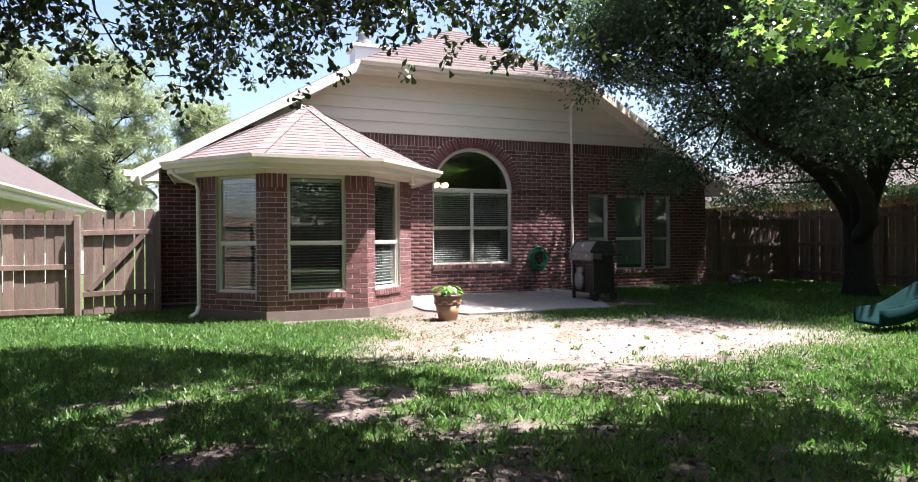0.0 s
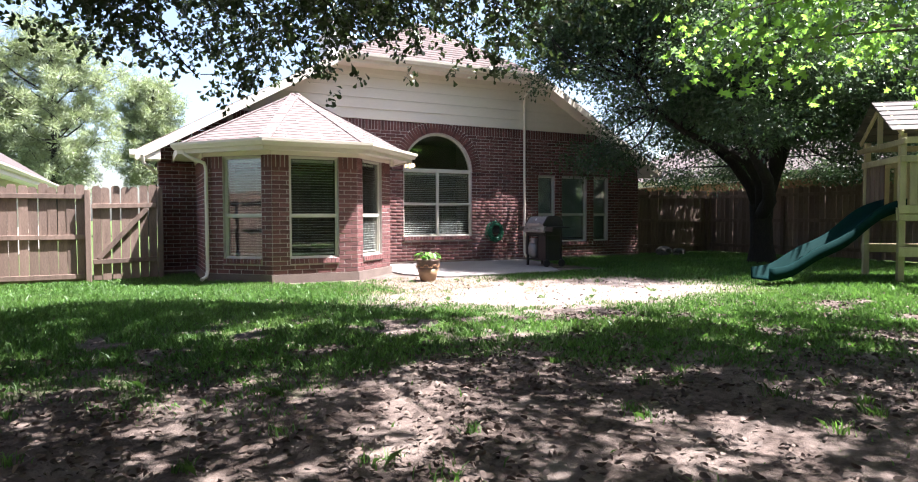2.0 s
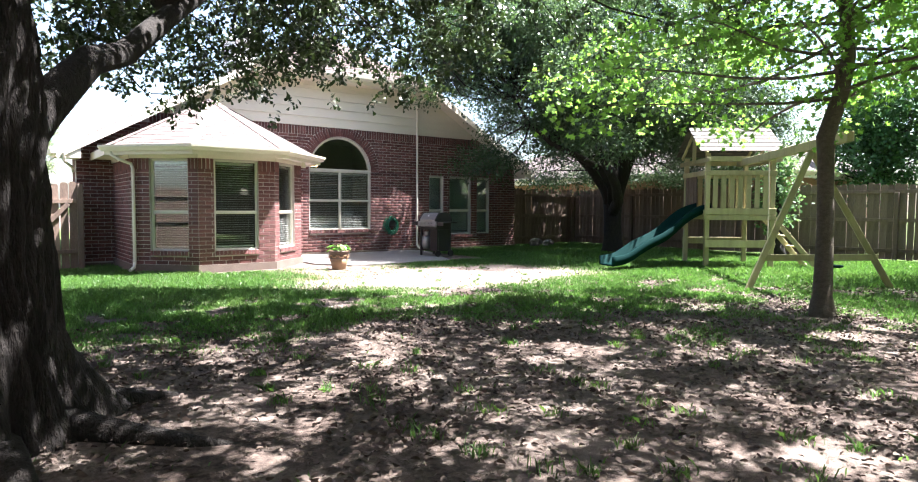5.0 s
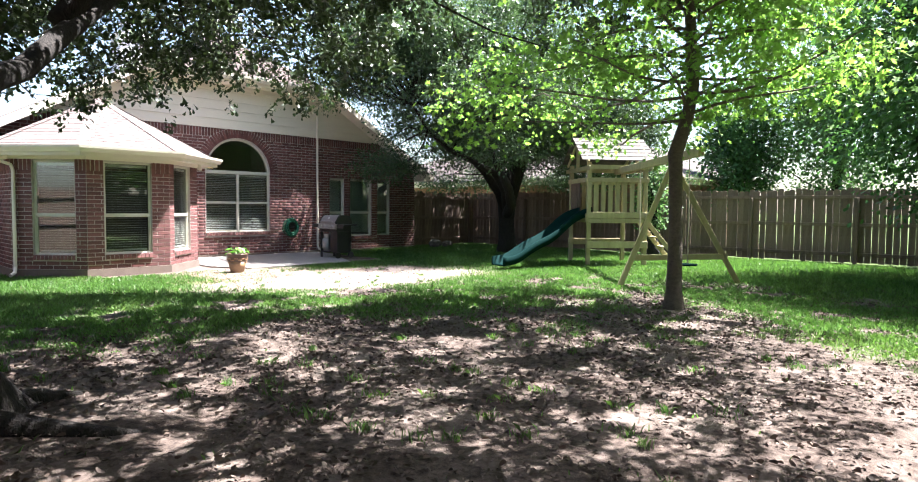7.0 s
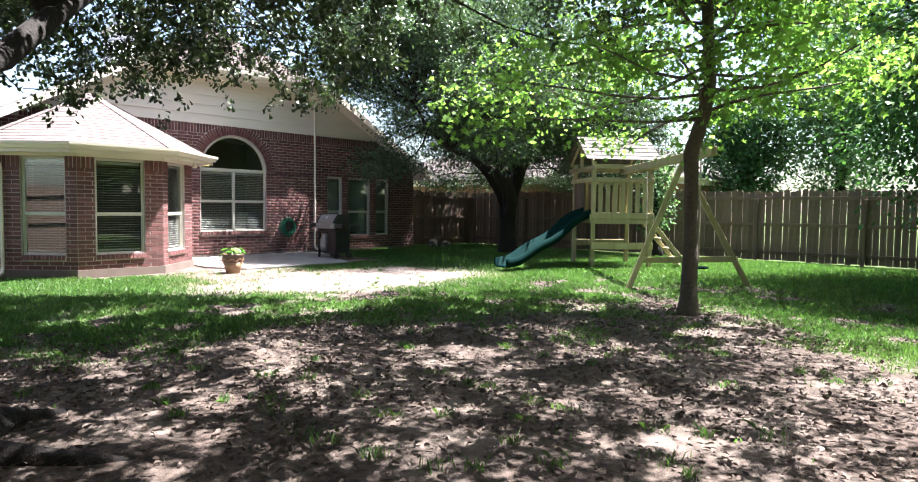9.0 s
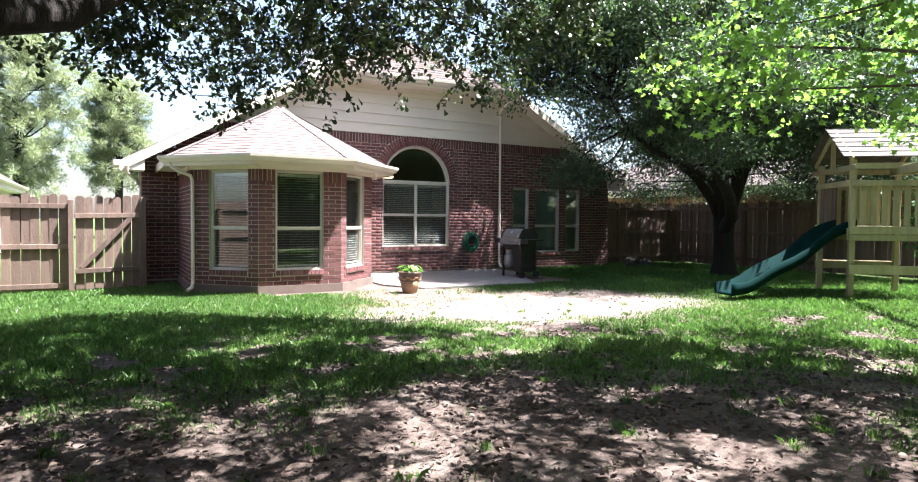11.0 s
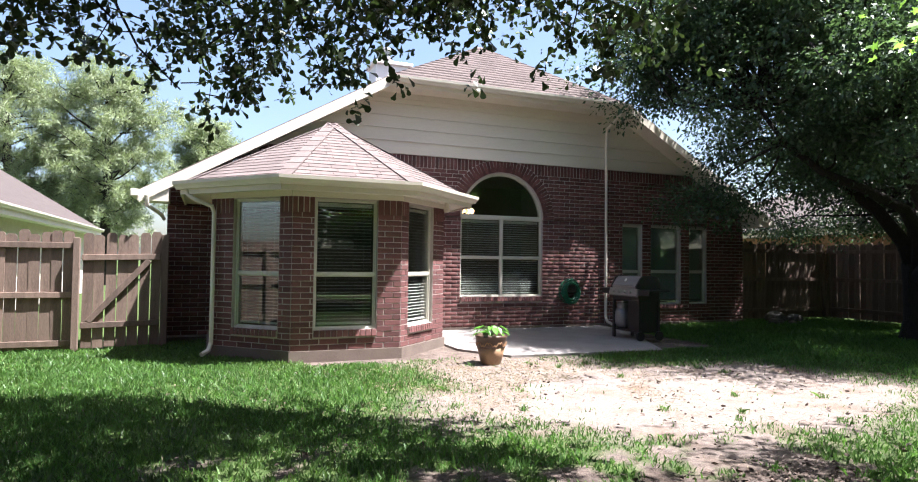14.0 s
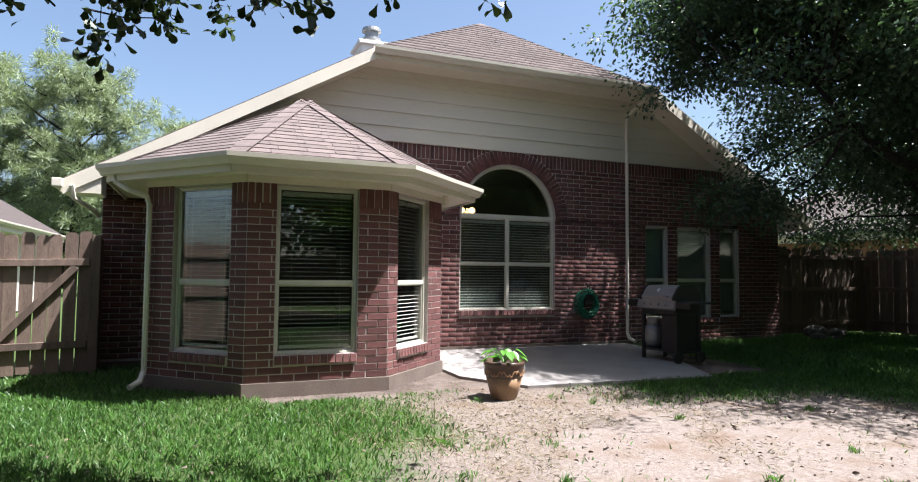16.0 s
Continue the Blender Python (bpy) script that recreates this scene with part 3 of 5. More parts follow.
# ---- main wall ----
BRICK_TOP = 3.41
ARCH_X, ARCH_R, SPRING, ARCH_SILL = 5.665, 0.915, 2.26, 0.675
RING = 0.27
wall_m = frame_at((LEFT_X, WALL_Y), (1, 0))
LENGTH = RIGHT_X - LEFT_X
trio = [(8.58, 9.10), (9.34, 10.17), (10.42, 10.92)]
trio_z = (0.47, 2.22)
holes = [(ARCH_X - ARCH_R - LEFT_X, ARCH_X + ARCH_R - LEFT_X, ARCH_SILL, SPRING)] + [(a - LEFT_X, b - LEFT_X, *trio_z) for a, b in trio]
BAY_HOLE = (0.3 - LEFT_X, 3.55 - LEFT_X, -0.1, 2.2)
RAKE = 0.57


def rake_z(x):
    """Height of the roof's edge over the gable wall."""
    return min(4.75, 2.45 + RAKE * (x + 0.9), 2.45 + RAKE * (12.41 - x))


wall_bm = bmesh.new()
arch_top = SPRING + ARCH_R
a0, a1 = ARCH_X - ARCH_R - LEFT_X, ARCH_X + ARCH_R - LEFT_X
backing(wall_bm, wall_m, LENGTH, 0.0, 2.24, holes + [BAY_HOLE])
for u0, u1 in ((0, a0), (a1, LENGTH)):
    n = 24
    for i in range(n):
        ua, ub = u0 + (u1 - u0) * i / n, u0 + (u1 - u0) * (i + 1) / n
        top = min(BRICK_TOP, rake_z(LEFT_X + ua) - 0.12, rake_z(LEFT_X + ub) - 0.12)
        if top > 2.25:
            box(wall_bm, ua, ub, 0.006, 0.2, 2.24, top, wall_m)
steps = 24
box(wall_bm, a0, a1, 0.006, 0.2, arch_top, BRICK_TOP, wall_m)
for i in range(steps):
    t0, t1 = math.pi * (1 - i / steps), math.pi * (1 - (i + 1) / steps)
    q = [(ARCH_X - LEFT_X + ARCH_R * math.cos(t), SPRING + ARCH_R * math.sin(t)) for t in (t0, t1)]
    vs = [wall_bm.verts.new(wall_m @ Vector((u, y, z))) for y in (0.006, 0.2) for u, z in (q[0], q[1], (q[1][0], arch_top), (q[0][0], arch_top))]
    for f in ((0, 1, 2, 3), (7, 6, 5, 4), (0, 4, 5, 1)):
        wall_bm.faces.new([vs[k] for k in f])
wall = part("brick_wall", wall_bm, MORTAR, house)


def arch_cut(zc):
    out = []
    R = ARCH_R + RING
    if SPRING - 0.02 < zc < SPRING + R:
        h = math.sqrt(max(R * R - (zc - SPRING) ** 2, 0))
        out.append((ARCH_X - h - LEFT_X, ARCH_X + h - LEFT_X))
    left = (zc + 0.1 - 2.45) / RAKE - 0.9 - LEFT_X
    if left > 0:
        out.append((-1.0, left))
        out.append((LENGTH - left, LENGTH + 1))
    return out


skip = [(holes[0][0], holes[0][1], ARCH_SILL - 0.1, SPRING)] + [(h[0], h[1], h[2] - 0.1, h[3]) for h in holes[1:]] + [BAY_HOLE]
SOLDIER_Z = BRICK_TOP - 0.235
for x, z, w, h in courses(LENGTH, 0.078, SOLDIER_Z, skip, 0.0, arch_cut):
    far_bricks.append((wall_m @ pose(x, random.uniform(-0.0025, 0.0025), z, 0, 0, random.uniform(-0.4, 0.4)), w, h))
u = (BRICK_TOP + 0.1 - 2.45) / RAKE - 0.9 - LEFT_X
end = LENGTH - u
while u < end:
    low = SOLDIER_Z
    d = abs(u + LEFT_X - ARCH_X)
    if d < ARCH_R + RING:
        low = max(low, SPRING + math.sqrt((ARCH_R + RING) ** 2 - d * d))
    if BRICK_TOP - low > 0.04:
        far_bricks.append((wall_m @ pose(u, 0, (low + BRICK_TOP) / 2), 0.078 - JOINT, BRICK_TOP - low - JOINT))
    u += 0.078
arch_ring = []
count = 46
for i in range(count):
    t = math.pi * (i + 0.5) / count
    arch_ring.append((wall_m @ pose(ARCH_X - LEFT_X, -0.004, SPRING) @ pose(0, 0, 0, 0, -math.degrees(t) + 90, 0) @ pose(0, 0, ARCH_R + RING / 2 + 0.008), 0.066, RING - 0.02))
far_bricks += arch_ring

# arched window with its two lower sashes
arch_m = frame_at((0, WALL_Y), (1, 0))
arch_w = window(arch_m, ARCH_X - ARCH_R + 0.003, ARCH_X + ARCH_R - 0.003, ARCH_SILL, SPRING, 1.46, mull=True)
bm = bmesh.new()
n = 32
for ri, ro, ya, yb in ((ARCH_R - 0.05, ARCH_R - 0.002, 0.055, 0.13),):
    loops = []
    for i in range(n + 1):
        t = math.pi * i / n
        c, s = math.cos(t), math.sin(t)
        loops.append([bm.verts.new((ARCH_X + r * c, y, SPRING + r * s)) for r, y in ((ri, ya), (ro, ya), (ro, yb), (ri, yb))])
    for p, q in zip(loops, loops[1:]):
        for k in range(4):
            bm.faces.new((p[k], p[(k + 1) % 4], q[(k + 1) % 4], q[k]))
part("arch_frame", bm, FRAME, arch_w)
part("transom", boxed(ARCH_X - ARCH_R + 0.05, ARCH_X + ARCH_R - 0.05, 0.05, 0.128, SPRING - 0.01, SPRING + 0.055, None, 0.004), FRAME, arch_w)
bm = bmesh.new()
ring = [(ARCH_X + (ARCH_R - 0.05) * math.cos(math.pi * i / n), SPRING + (ARCH_R - 0.05) * math.sin(math.pi * i / n)) for i in range(n + 1)]
lo = [bm.verts.new((x, 0.085, z)) for x, z in ring]
hi = [bm.verts.new((x, 0.089, z)) for x, z in ring]
bm.faces.new(lo)
bm.faces.new(hi[::-1])
p = part("pane", bm, GLASS, arch_w, "clear arched window glass")
p.visible_shadow = False
sill(arch_m, ARCH_X - ARCH_R, ARCH_X + ARCH_R, ARCH_SILL, house, 23)
for c in (ARCH_X - 0.44, ARCH_X + 0.44):
    blind(arch_m, c - 0.41, c + 0.41, ARCH_SILL + 0.06, SPRING - 0.05, 12)
for a, b in trio:
    window(arch_m, a + 0.003, b - 0.003, *trio_z, 1.2)
    sill(arch_m, a - 0.04, b + 0.04, trio_z[0], house, max(7, round((b - a) / 0.08)))
    blind(arch_m, a + 0.06, b - 0.06, trio_z[0] + 0.06, trio_z[1] - 0.05, 66, 0.044, 0.135, SHADE, "pale green closed window blind")

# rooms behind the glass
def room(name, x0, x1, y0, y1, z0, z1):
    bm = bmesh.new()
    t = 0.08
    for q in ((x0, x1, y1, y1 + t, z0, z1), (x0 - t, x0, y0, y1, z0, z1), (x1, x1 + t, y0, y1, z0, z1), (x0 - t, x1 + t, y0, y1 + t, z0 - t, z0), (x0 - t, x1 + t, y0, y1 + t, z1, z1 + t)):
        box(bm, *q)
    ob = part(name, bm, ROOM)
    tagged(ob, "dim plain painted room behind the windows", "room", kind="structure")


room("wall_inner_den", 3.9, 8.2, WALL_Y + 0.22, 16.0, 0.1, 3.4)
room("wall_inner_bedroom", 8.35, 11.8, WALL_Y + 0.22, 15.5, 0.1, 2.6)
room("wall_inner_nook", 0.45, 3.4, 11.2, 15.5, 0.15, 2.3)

# ---- siding ----
siding = part("siding", bmesh.new(), SIDING, house, "beige painted lap siding")
z = BRICK_TOP
bm = bmesh.new()
while z < 4.6:
    top = min(z + 0.24, 4.66)
    xl, xr = (z - 2.45) / RAKE - 0.9, 12.41 - (z - 2.45) / RAKE
    xlt, xrt = (top - 2.45) / RAKE - 0.9, 12.41 - (top - 2.45) / RAKE
    vs = [bm.verts.new(c) for c in ((xl, WALL_Y - 0.034, z), (xr, WALL_Y - 0.034, z), (xrt, WALL_Y - 0.004, top), (xlt, WALL_Y - 0.004, top),
                                    (xl, WALL_Y + 0.15, z), (xr, WALL_Y + 0.15, z), (xrt, WALL_Y + 0.15, top), (xlt, WALL_Y + 0.15, top))]
    for f in ((0, 1, 2, 3), (1, 0, 4, 5), (0, 3, 7, 4), (2, 1, 5, 6), (4, 7, 6, 5), (3, 2, 6, 7)):
        bm.faces.new([vs[k] for k in f])
    z = top
bm.normal_update()
bm.to_mesh(siding.data)
bm.free()
part("frieze_board", boxed(3.0, 8.5, WALL_Y - 0.045, WALL_Y - 0.024, 4.46, 4.62), TRIM, house)

# ---- roof ----
GX0, GX1 = 3.12, 8.39
RIDGE = (MID_X, 13.35, 6.27)
BACK = 24.0


def slab(name, pts, mat, parent, thick=0.05, label=""):
    """A sloping board from its upper outline, with thickness below."""
    bm = bmesh.new()
    hi = [bm.verts.new(p) for p in pts]
    lo = [bm.verts.new((p[0], p[1], p[2] - thick)) for p in pts]
    bm.faces.new(hi)
    bm.faces.new(lo[::-1])
    for i in range(len(pts)):
        j = (i + 1) % len(pts)
        bm.faces.new((lo[i], lo[j], hi[j], hi[i]))
    bmesh.ops.recalc_face_normals(bm, faces=bm.faces)
    return part(name, bm, mat, parent, label)


def shingles(parent, a, b, c, d, mat, own=False, rows_from=0.0):
    """Rows of tabs on a roof face whose eave runs a to b and whose top runs d to c (a triangle where c is d)."""
    a, b, c, d = map(Vector, (a, b, c, d))
    up = ((d + c) / 2 - (a + b) / 2)
    nrm = (b - a).cross(d - a if (d - a).length > 0.01 else c - a).normalized()
    along = (b - a).normalized()
    slope = (up - along * up.dot(along))
    run = slope.length
    slope.normalize()
    exposure, tab, thick = 0.14, 0.30, 0.006
    k = int(run / exposure)
    verts, polys = [], []
    for r in range(k):
        f0, f1 = r * exposure / run, min((r + 1.12) * exposure / run, 1.0)
        p0, p1 = a.lerp(d, f0), b.lerp(c, f0)
        q0, q1 = a.lerp(d, f1), b.lerp(c, f1)
        lo, hi = (p0 - a).dot(along), (p1 - a).dot(along)
        lo2, hi2 = (q0 - a).dot(along), (q1 - a).dot(along)
        x = math.floor(lo / tab) * tab - (r % 2) * tab / 2 - (r * 0.07) % 0.15
        while x < hi:
            s, e = max(x, lo), min(x + tab - 0.006, hi)
            x += tab
            if e - s < 0.03:
                continue
            s2, e2 = max(s, lo2), min(e, hi2)
            if e2 - s2 < 0.01:
                s2 = e2 = min(max((s + e) / 2, lo2), hi2)
                e2 += 0.01
            base = a + slope * (r * exposure) + nrm * (0.003 + random.uniform(0, 0.003))
            topb = a + slope * (f1 * run) + nrm * 0.002
            v = [base + along * s + nrm * thick, base + along * e + nrm * thick, topb + along * e2 + nrm * 0.001, topb + along * s2 + nrm * 0.001, base + along * s - nrm * 0.004, base + along * e - nrm * 0.004]
            fs = [(0, 1, 2, 3), (4, 5, 1, 0), (5, 2, 1, 1), (4, 0, 3, 3)]
            if own:
                me = bpy.data.meshes.new("shingle")
                me.from_pydata([tuple(q) for q in v], [], [(0, 1, 2, 3), (4, 5, 1, 0), (5, 2, 1), (4, 0, 3)])
                me.materials.append(mat)
                part("shingle", me, None, parent)
            else:
                o = len(verts)
                verts += [tuple(q) for q in v]
                polys += [(o, o + 1, o + 2, o + 3), (o + 4, o + 5, o + 1, o)]
    if not own:
        me = sheet("shingles", np.array(verts), np.array(polys), mat, 4)
        tagged(part("shingles", me, None, parent), kind="stuff")


roof = part("roof", bmesh.new(), SHINGLE_FAR, house, "faded brown asphalt shingle roof")
L0 = (-0.9, EAVE_Y, 2.45)
R0, R1 = (12.41, EAVE_Y, 2.45), (12.41, BACK, 2.45)
G0, G1 = (GX0, EAVE_Y, 4.75), (GX1, EAVE_Y, 4.75)
RB = (MID_X, BACK, 6.27)
left_face = [L0, G0, RIDGE, RB, (0.6, BACK, 3.305), (0.6, 12.6, 3.305), (-0.9, 12.6, 2.45)]
right_face = [R0, R1, RB, RIDGE, G1]
front_face = [G0, G1, RIDGE]
for pts in (left_face, right_face, front_face):
    bm = bmesh.new()
    hi = [bm.verts.new(p) for p in pts]
    lo = [bm.verts.new((p[0], p[1], p[2] - 0.05)) for p in pts]
    bm.faces.new(hi)
    bm.faces.new(lo[::-1])
    for i in range(len(pts)):
        j = (i + 1) % len(pts)
        bm.faces.new((lo[i], lo[j], hi[j], hi[i]))
    bmesh.ops.recalc_face_normals(bm, faces=bm.faces)
    part("roof_face", bm, SHINGLE_FAR, roof)
shingles(roof, G0, G1, RIDGE, RIDGE, SHINGLE_FAR)
# far side of the house
bm = bmesh.new()
box(bm, LEFT_X, LEFT_X + 0.2, WALL_Y + 0.2, 12.3, 0, 2.4)
box(bm, LEFT_X, 0.8, 12.3, 12.5, 0, 2.4)
box(bm, 0.8, 1.0, 12.3, BACK - 0.4, 0, 3.1)
box(bm, RIGHT_X - 0.2, RIGHT_X, WALL_Y + 0.2, BACK - 0.4, 0, 2.4)
box(bm, 0.8, RIGHT_X, BACK - 0.4, BACK - 0.2, 0, 2.4)
part("side_wall", bm, BRICK_FAR, house)
# rake boards and soffits
for sgn, x0, x1 in ((1, -0.9, GX0), (-1, 12.41, GX1)):
    bm = bmesh.new()
    v = [(x0, 2.43), (x1, 4.73), (x1, 4.73 - 0.19), (x0, 2.43 - 0.19)]
    for y0, y1 in ((EAVE_Y - 0.03, EAVE_Y),):
        vs = [bm.verts.new((x, y, z)) for y in (y0, y1) for x, z in v]
        for f in ((0, 1, 2, 3), (7, 6, 5, 4), (0, 4, 5, 1), (1, 5, 6, 2), (2, 6, 7, 3), (3, 7, 4, 0)):
            bm.faces.new([vs[k] for k in f])
    bmesh.ops.recalc_face_normals(bm, faces=bm.faces)
    part("rake_board", bm, TRIM, house)
    slab("soffit", [(x0, EAVE_Y, 2.30), (x1, EAVE_Y, 4.60), (x1, WALL_Y, 4.60), (x0, WALL_Y, 2.30)], TRIM, house, 0.02)
    # boxed return at the foot of the rake
    lo = (x0, x0 + sgn * 0.42)
    bm = bmesh.new()
    prof = [(x0, 2.27), (x0 + sgn * 0.42, 2.27), (x0 + sgn * 0.42, 2.44 + 0.42 * RAKE), (x0, 2.44)]
    vs = [bm.verts.new((x, y, z)) for y in (EAVE_Y - 0.01, WALL_Y) for x, z in prof]
    for f in ((0, 1, 2, 3), (7, 6, 5, 4), (0, 4, 5, 1), (1, 5, 6, 2), (2, 6, 7, 3), (3, 7, 4, 0)):
        bm.faces.new([vs[k] for k in f])
    bmesh.ops.recalc_face_normals(bm, faces=bm.faces)
    part("eave_return", bm, TRIM, house)
    part("side_fascia", boxed(min(x0, x0 - sgn * 0.03), max(x0, x0 - sgn * 0.03), EAVE_Y - 0.03, 12.6 if sgn > 0 else BACK, 2.27, 2.44), TRIM, house)


def gutter(pts, parent, size=0.11):
    """An open ogee gutter along a line of eave points; outward is to the right of the line."""
    prof = [(0.0, 0.0), (0.0, -size), (0.07, -size), (0.085, -size * 0.72), (0.115, -size * 0.4), (0.12, 0.0), (0.112, 0.0), (0.105, -size * 0.4), (0.075, -size * 0.7), (0.01, -size + 0.01), (0.01, 0.0)]
    bm = bmesh.new()
    rings = []
    P = [Vector(p) for p in pts]
    for i, p in enumerate(P):
        ways = [(P[j + 1] - P[j]).normalized() for j in (i - 1, i) if 0 <= j < len(P) - 1]
        outs = [Vector((w.y, -w.x, 0)).normalized() for w in ways]
        o = sum(outs, Vector()).normalized()
        o = o / max(o.dot(outs[0]), 0.3)
        rings.append([bm.verts.new(p + o * a + Vector((0, 0, b))) for a, b in prof])
    for a, b in zip(rings, rings[1:]):
        for k in range(len(prof)):
            bm.faces.new((a[k], b[k], b[(k + 1) % len(prof)], a[(k + 1) % len(prof)]))
    bm.faces.new(rings[0])
    bm.faces.new(rings[-1][::-1])
    bmesh.ops.recalc_face_normals(bm, faces=bm.faces)
    return part("gutter", bm, TRIM, parent)


def downspout(pts, parent):
    bm = bmesh.new()
    tube(bm, pts, 0.031, 8)
    return part("downspout", bm, TRIM, parent)


part("fascia", boxed(GX0 - 0.02, GX1 + 0.02, EAVE_Y, EAVE_Y + 0.03, 4.56, 4.73), TRIM, house)
part("soffit", boxed(GX0 - 0.1, GX1 + 0.1, EAVE_Y + 0.03, WALL_Y - 0.02, 4.57, 4.59), TRIM, house)
gutter([(GX0 - 0.04, EAVE_Y - 0.01, 4.74), (GX1 + 0.02, EAVE_Y - 0.01, 4.74)], house)
downspout([(8.16, EAVE_Y - 0.05, 4.64), (8.16, EAVE_Y - 0.03, 4.54), (8.14, EAVE_Y + 0.1, 4.45), (8.11, WALL_Y - 0.07, 4.28), (8.11, WALL_Y - 0.05, 4.15), (8.11, WALL_Y - 0.05, 0.22), (8.1, WALL_Y - 0.12, 0.13), (8.09, WALL_Y - 0.3, 0.09)], house)

# bay roof
EA, EB, TIP, TIPL = (0.99, 8.56, 2.42), (2.78, 8.56, 2.42), (4.17, 9.95, 2.42), (-0.24, 9.98, 2.42)
APEX, APEX_B = (2.02, 10.9, 3.66), (2.02, WALL_Y + 0.1, 3.66)
TIP_B, TIPL_B = (4.17, WALL_Y, 2.42), (-0.24, WALL_Y, 2.42)
bay_roof = part("bay_roof", bmesh.new(), SHINGLE, house, "faded brown asphalt shingle hip roof")
for pts in ([TIPL, EA, APEX], [EA, EB, APEX], [EB, TIP, APEX], [TIP, TIP_B, APEX_B, APEX], [TIPL_B, TIPL, APEX, APEX_B]):
    slab("roof_face", pts, SHINGLE_FAR, bay_roof, 0.04)
shingles(bay_roof, EA, EB, APEX, APEX, SHINGLE, own=True)
shingles(bay_roof, EB, TIP, APEX, APEX, SHINGLE, own=True)
shingles(bay_roof, TIPL, EA, APEX, APEX, SHINGLE, own=True)
shingles(bay_roof, TIPL_B, TIPL, APEX, APEX_B, SHINGLE_FAR)
shingles(bay_roof, TIP, TIP_B, APEX_B, APEX, SHINGLE_FAR)
for p in (TIPL, EA, EB, TIP):
    a, b = Vector(p), Vector(APEX)
    n = 10
    for i in range(n):
        cap = bmesh.new()
        q, r = a.lerp(b, i / n) + Vector((0, 0, 0.011)), a.lerp(b, min((i + 1.15) / n, 1.0)) + Vector((0, 0, 0.004))
        beam(cap, q, r, 0.2, 0.008, bevel=0)
        part("hip_cap", cap, SHINGLE, bay_roof)
eave = [TIPL_B, TIPL, EA, EB, TIP, TIP_B]
inner = [(0.17, WALL_Y), (0.17, 9.9), (1.165, 8.9), (2.68, 8.9), (3.68, 9.9), (3.68, WALL_Y)]
for i in range(5):
    slab("soffit", [(*eave[i][:2], 2.305), (*eave[i + 1][:2], 2.305), (*inner[i + 1], 2.305), (*inner[i], 2.305)], TRIM, house, 0.02)
bm = bmesh.new()
for i in range(5):
    a, b = Vector(eave[i]), Vector(eave[i + 1])
    beam(bm, a - Vector((0, 0, 0.085)), b - Vector((0, 0, 0.085)), 0.024, 0.15, bevel=0)
part("fascia", bm, TRIM, house)
bm = bmesh.new()
for i in range(5):
    a, b = Vector((*inner[i], 2.255)), Vector((*inner[i + 1], 2.255))
    beam(bm, a, b, 0.05, 0.085, bevel=0)
part("frieze_board", bm, TRIM, house)
gutter([(TIPL[0], TIPL[1] + 0.05, 2.44), (TIPL[0], TIPL[1], 2.44), (EA[0], EA[1], 2.44), (EB[0], EB[1], 2.44), (TIP[0], TIP[1], 2.44), (TIP[0], WALL_Y - 0.05, 2.44)], house)
downspout([(-0.16, 9.88, 2.34), (-0.14, 9.86, 2.25), (-0.02, 9.8, 2.17), (0.17, 9.79, 2.1), (0.2, 9.78, 2.0), (0.2, 9.78, 0.2), (0.17, 9.7, 0.1), (0.08, 9.58, 0.06)], house)
downspout([(-0.8, EAVE_Y - 0.06, 2.36), (-0.78, EAVE_Y, 2.2), (-0.6, WALL_Y - 0.2, 2.08), (-0.57, WALL_Y + 0.05, 2.02)], house)
part("gutter_end", boxed(-1.02, -0.9, EAVE_Y - 0.08, EAVE_Y + 0.6, 2.33, 2.44, None, 0.01), TRIM, house)
# flue box and cap
chimney = part("chimney", boxed(3.75, 4.6, 15.0, 15.7, 5.0, 6.12, None, 0.01), WHITE, house, "white painted flue box")
bm = boxed(3.68, 4.67, 14.93, 15.77, 6.12, 6.2, None, 0.01)
part("chimney_cap", bm, WHITE, chimney)
bm = lathe(bmesh.new(), [(0.13, 0), (0.13, 0.12), (0.2, 0.13), (0.2, 0.18), (0.15, 0.19), (0.15, 0.32), (0.21, 0.33), (0.2, 0.4), (0.02, 0.44)], 20)
flue = part("flue_cap", bm, GALV, chimney, "galvanised metal flue cap", smooth=False)
flue.matrix_basis = pose(4.05, 15.35, 6.2)
# eave spotlight
bm = lathe(bmesh.new(), [(0.03, 0.05), (0.035, 0.0), (0.05, -0.03), (0.05, -0.08), (0.02, -0.085)], 14)
o = part("eave_lamp", bm, TRIM, house, "small beige eave lamp")
o.matrix_basis = pose(3.62, 9.62, 2.235)
# bricks
joined_bricks("bricks", far_bricks, wall, BRICK_FAR)

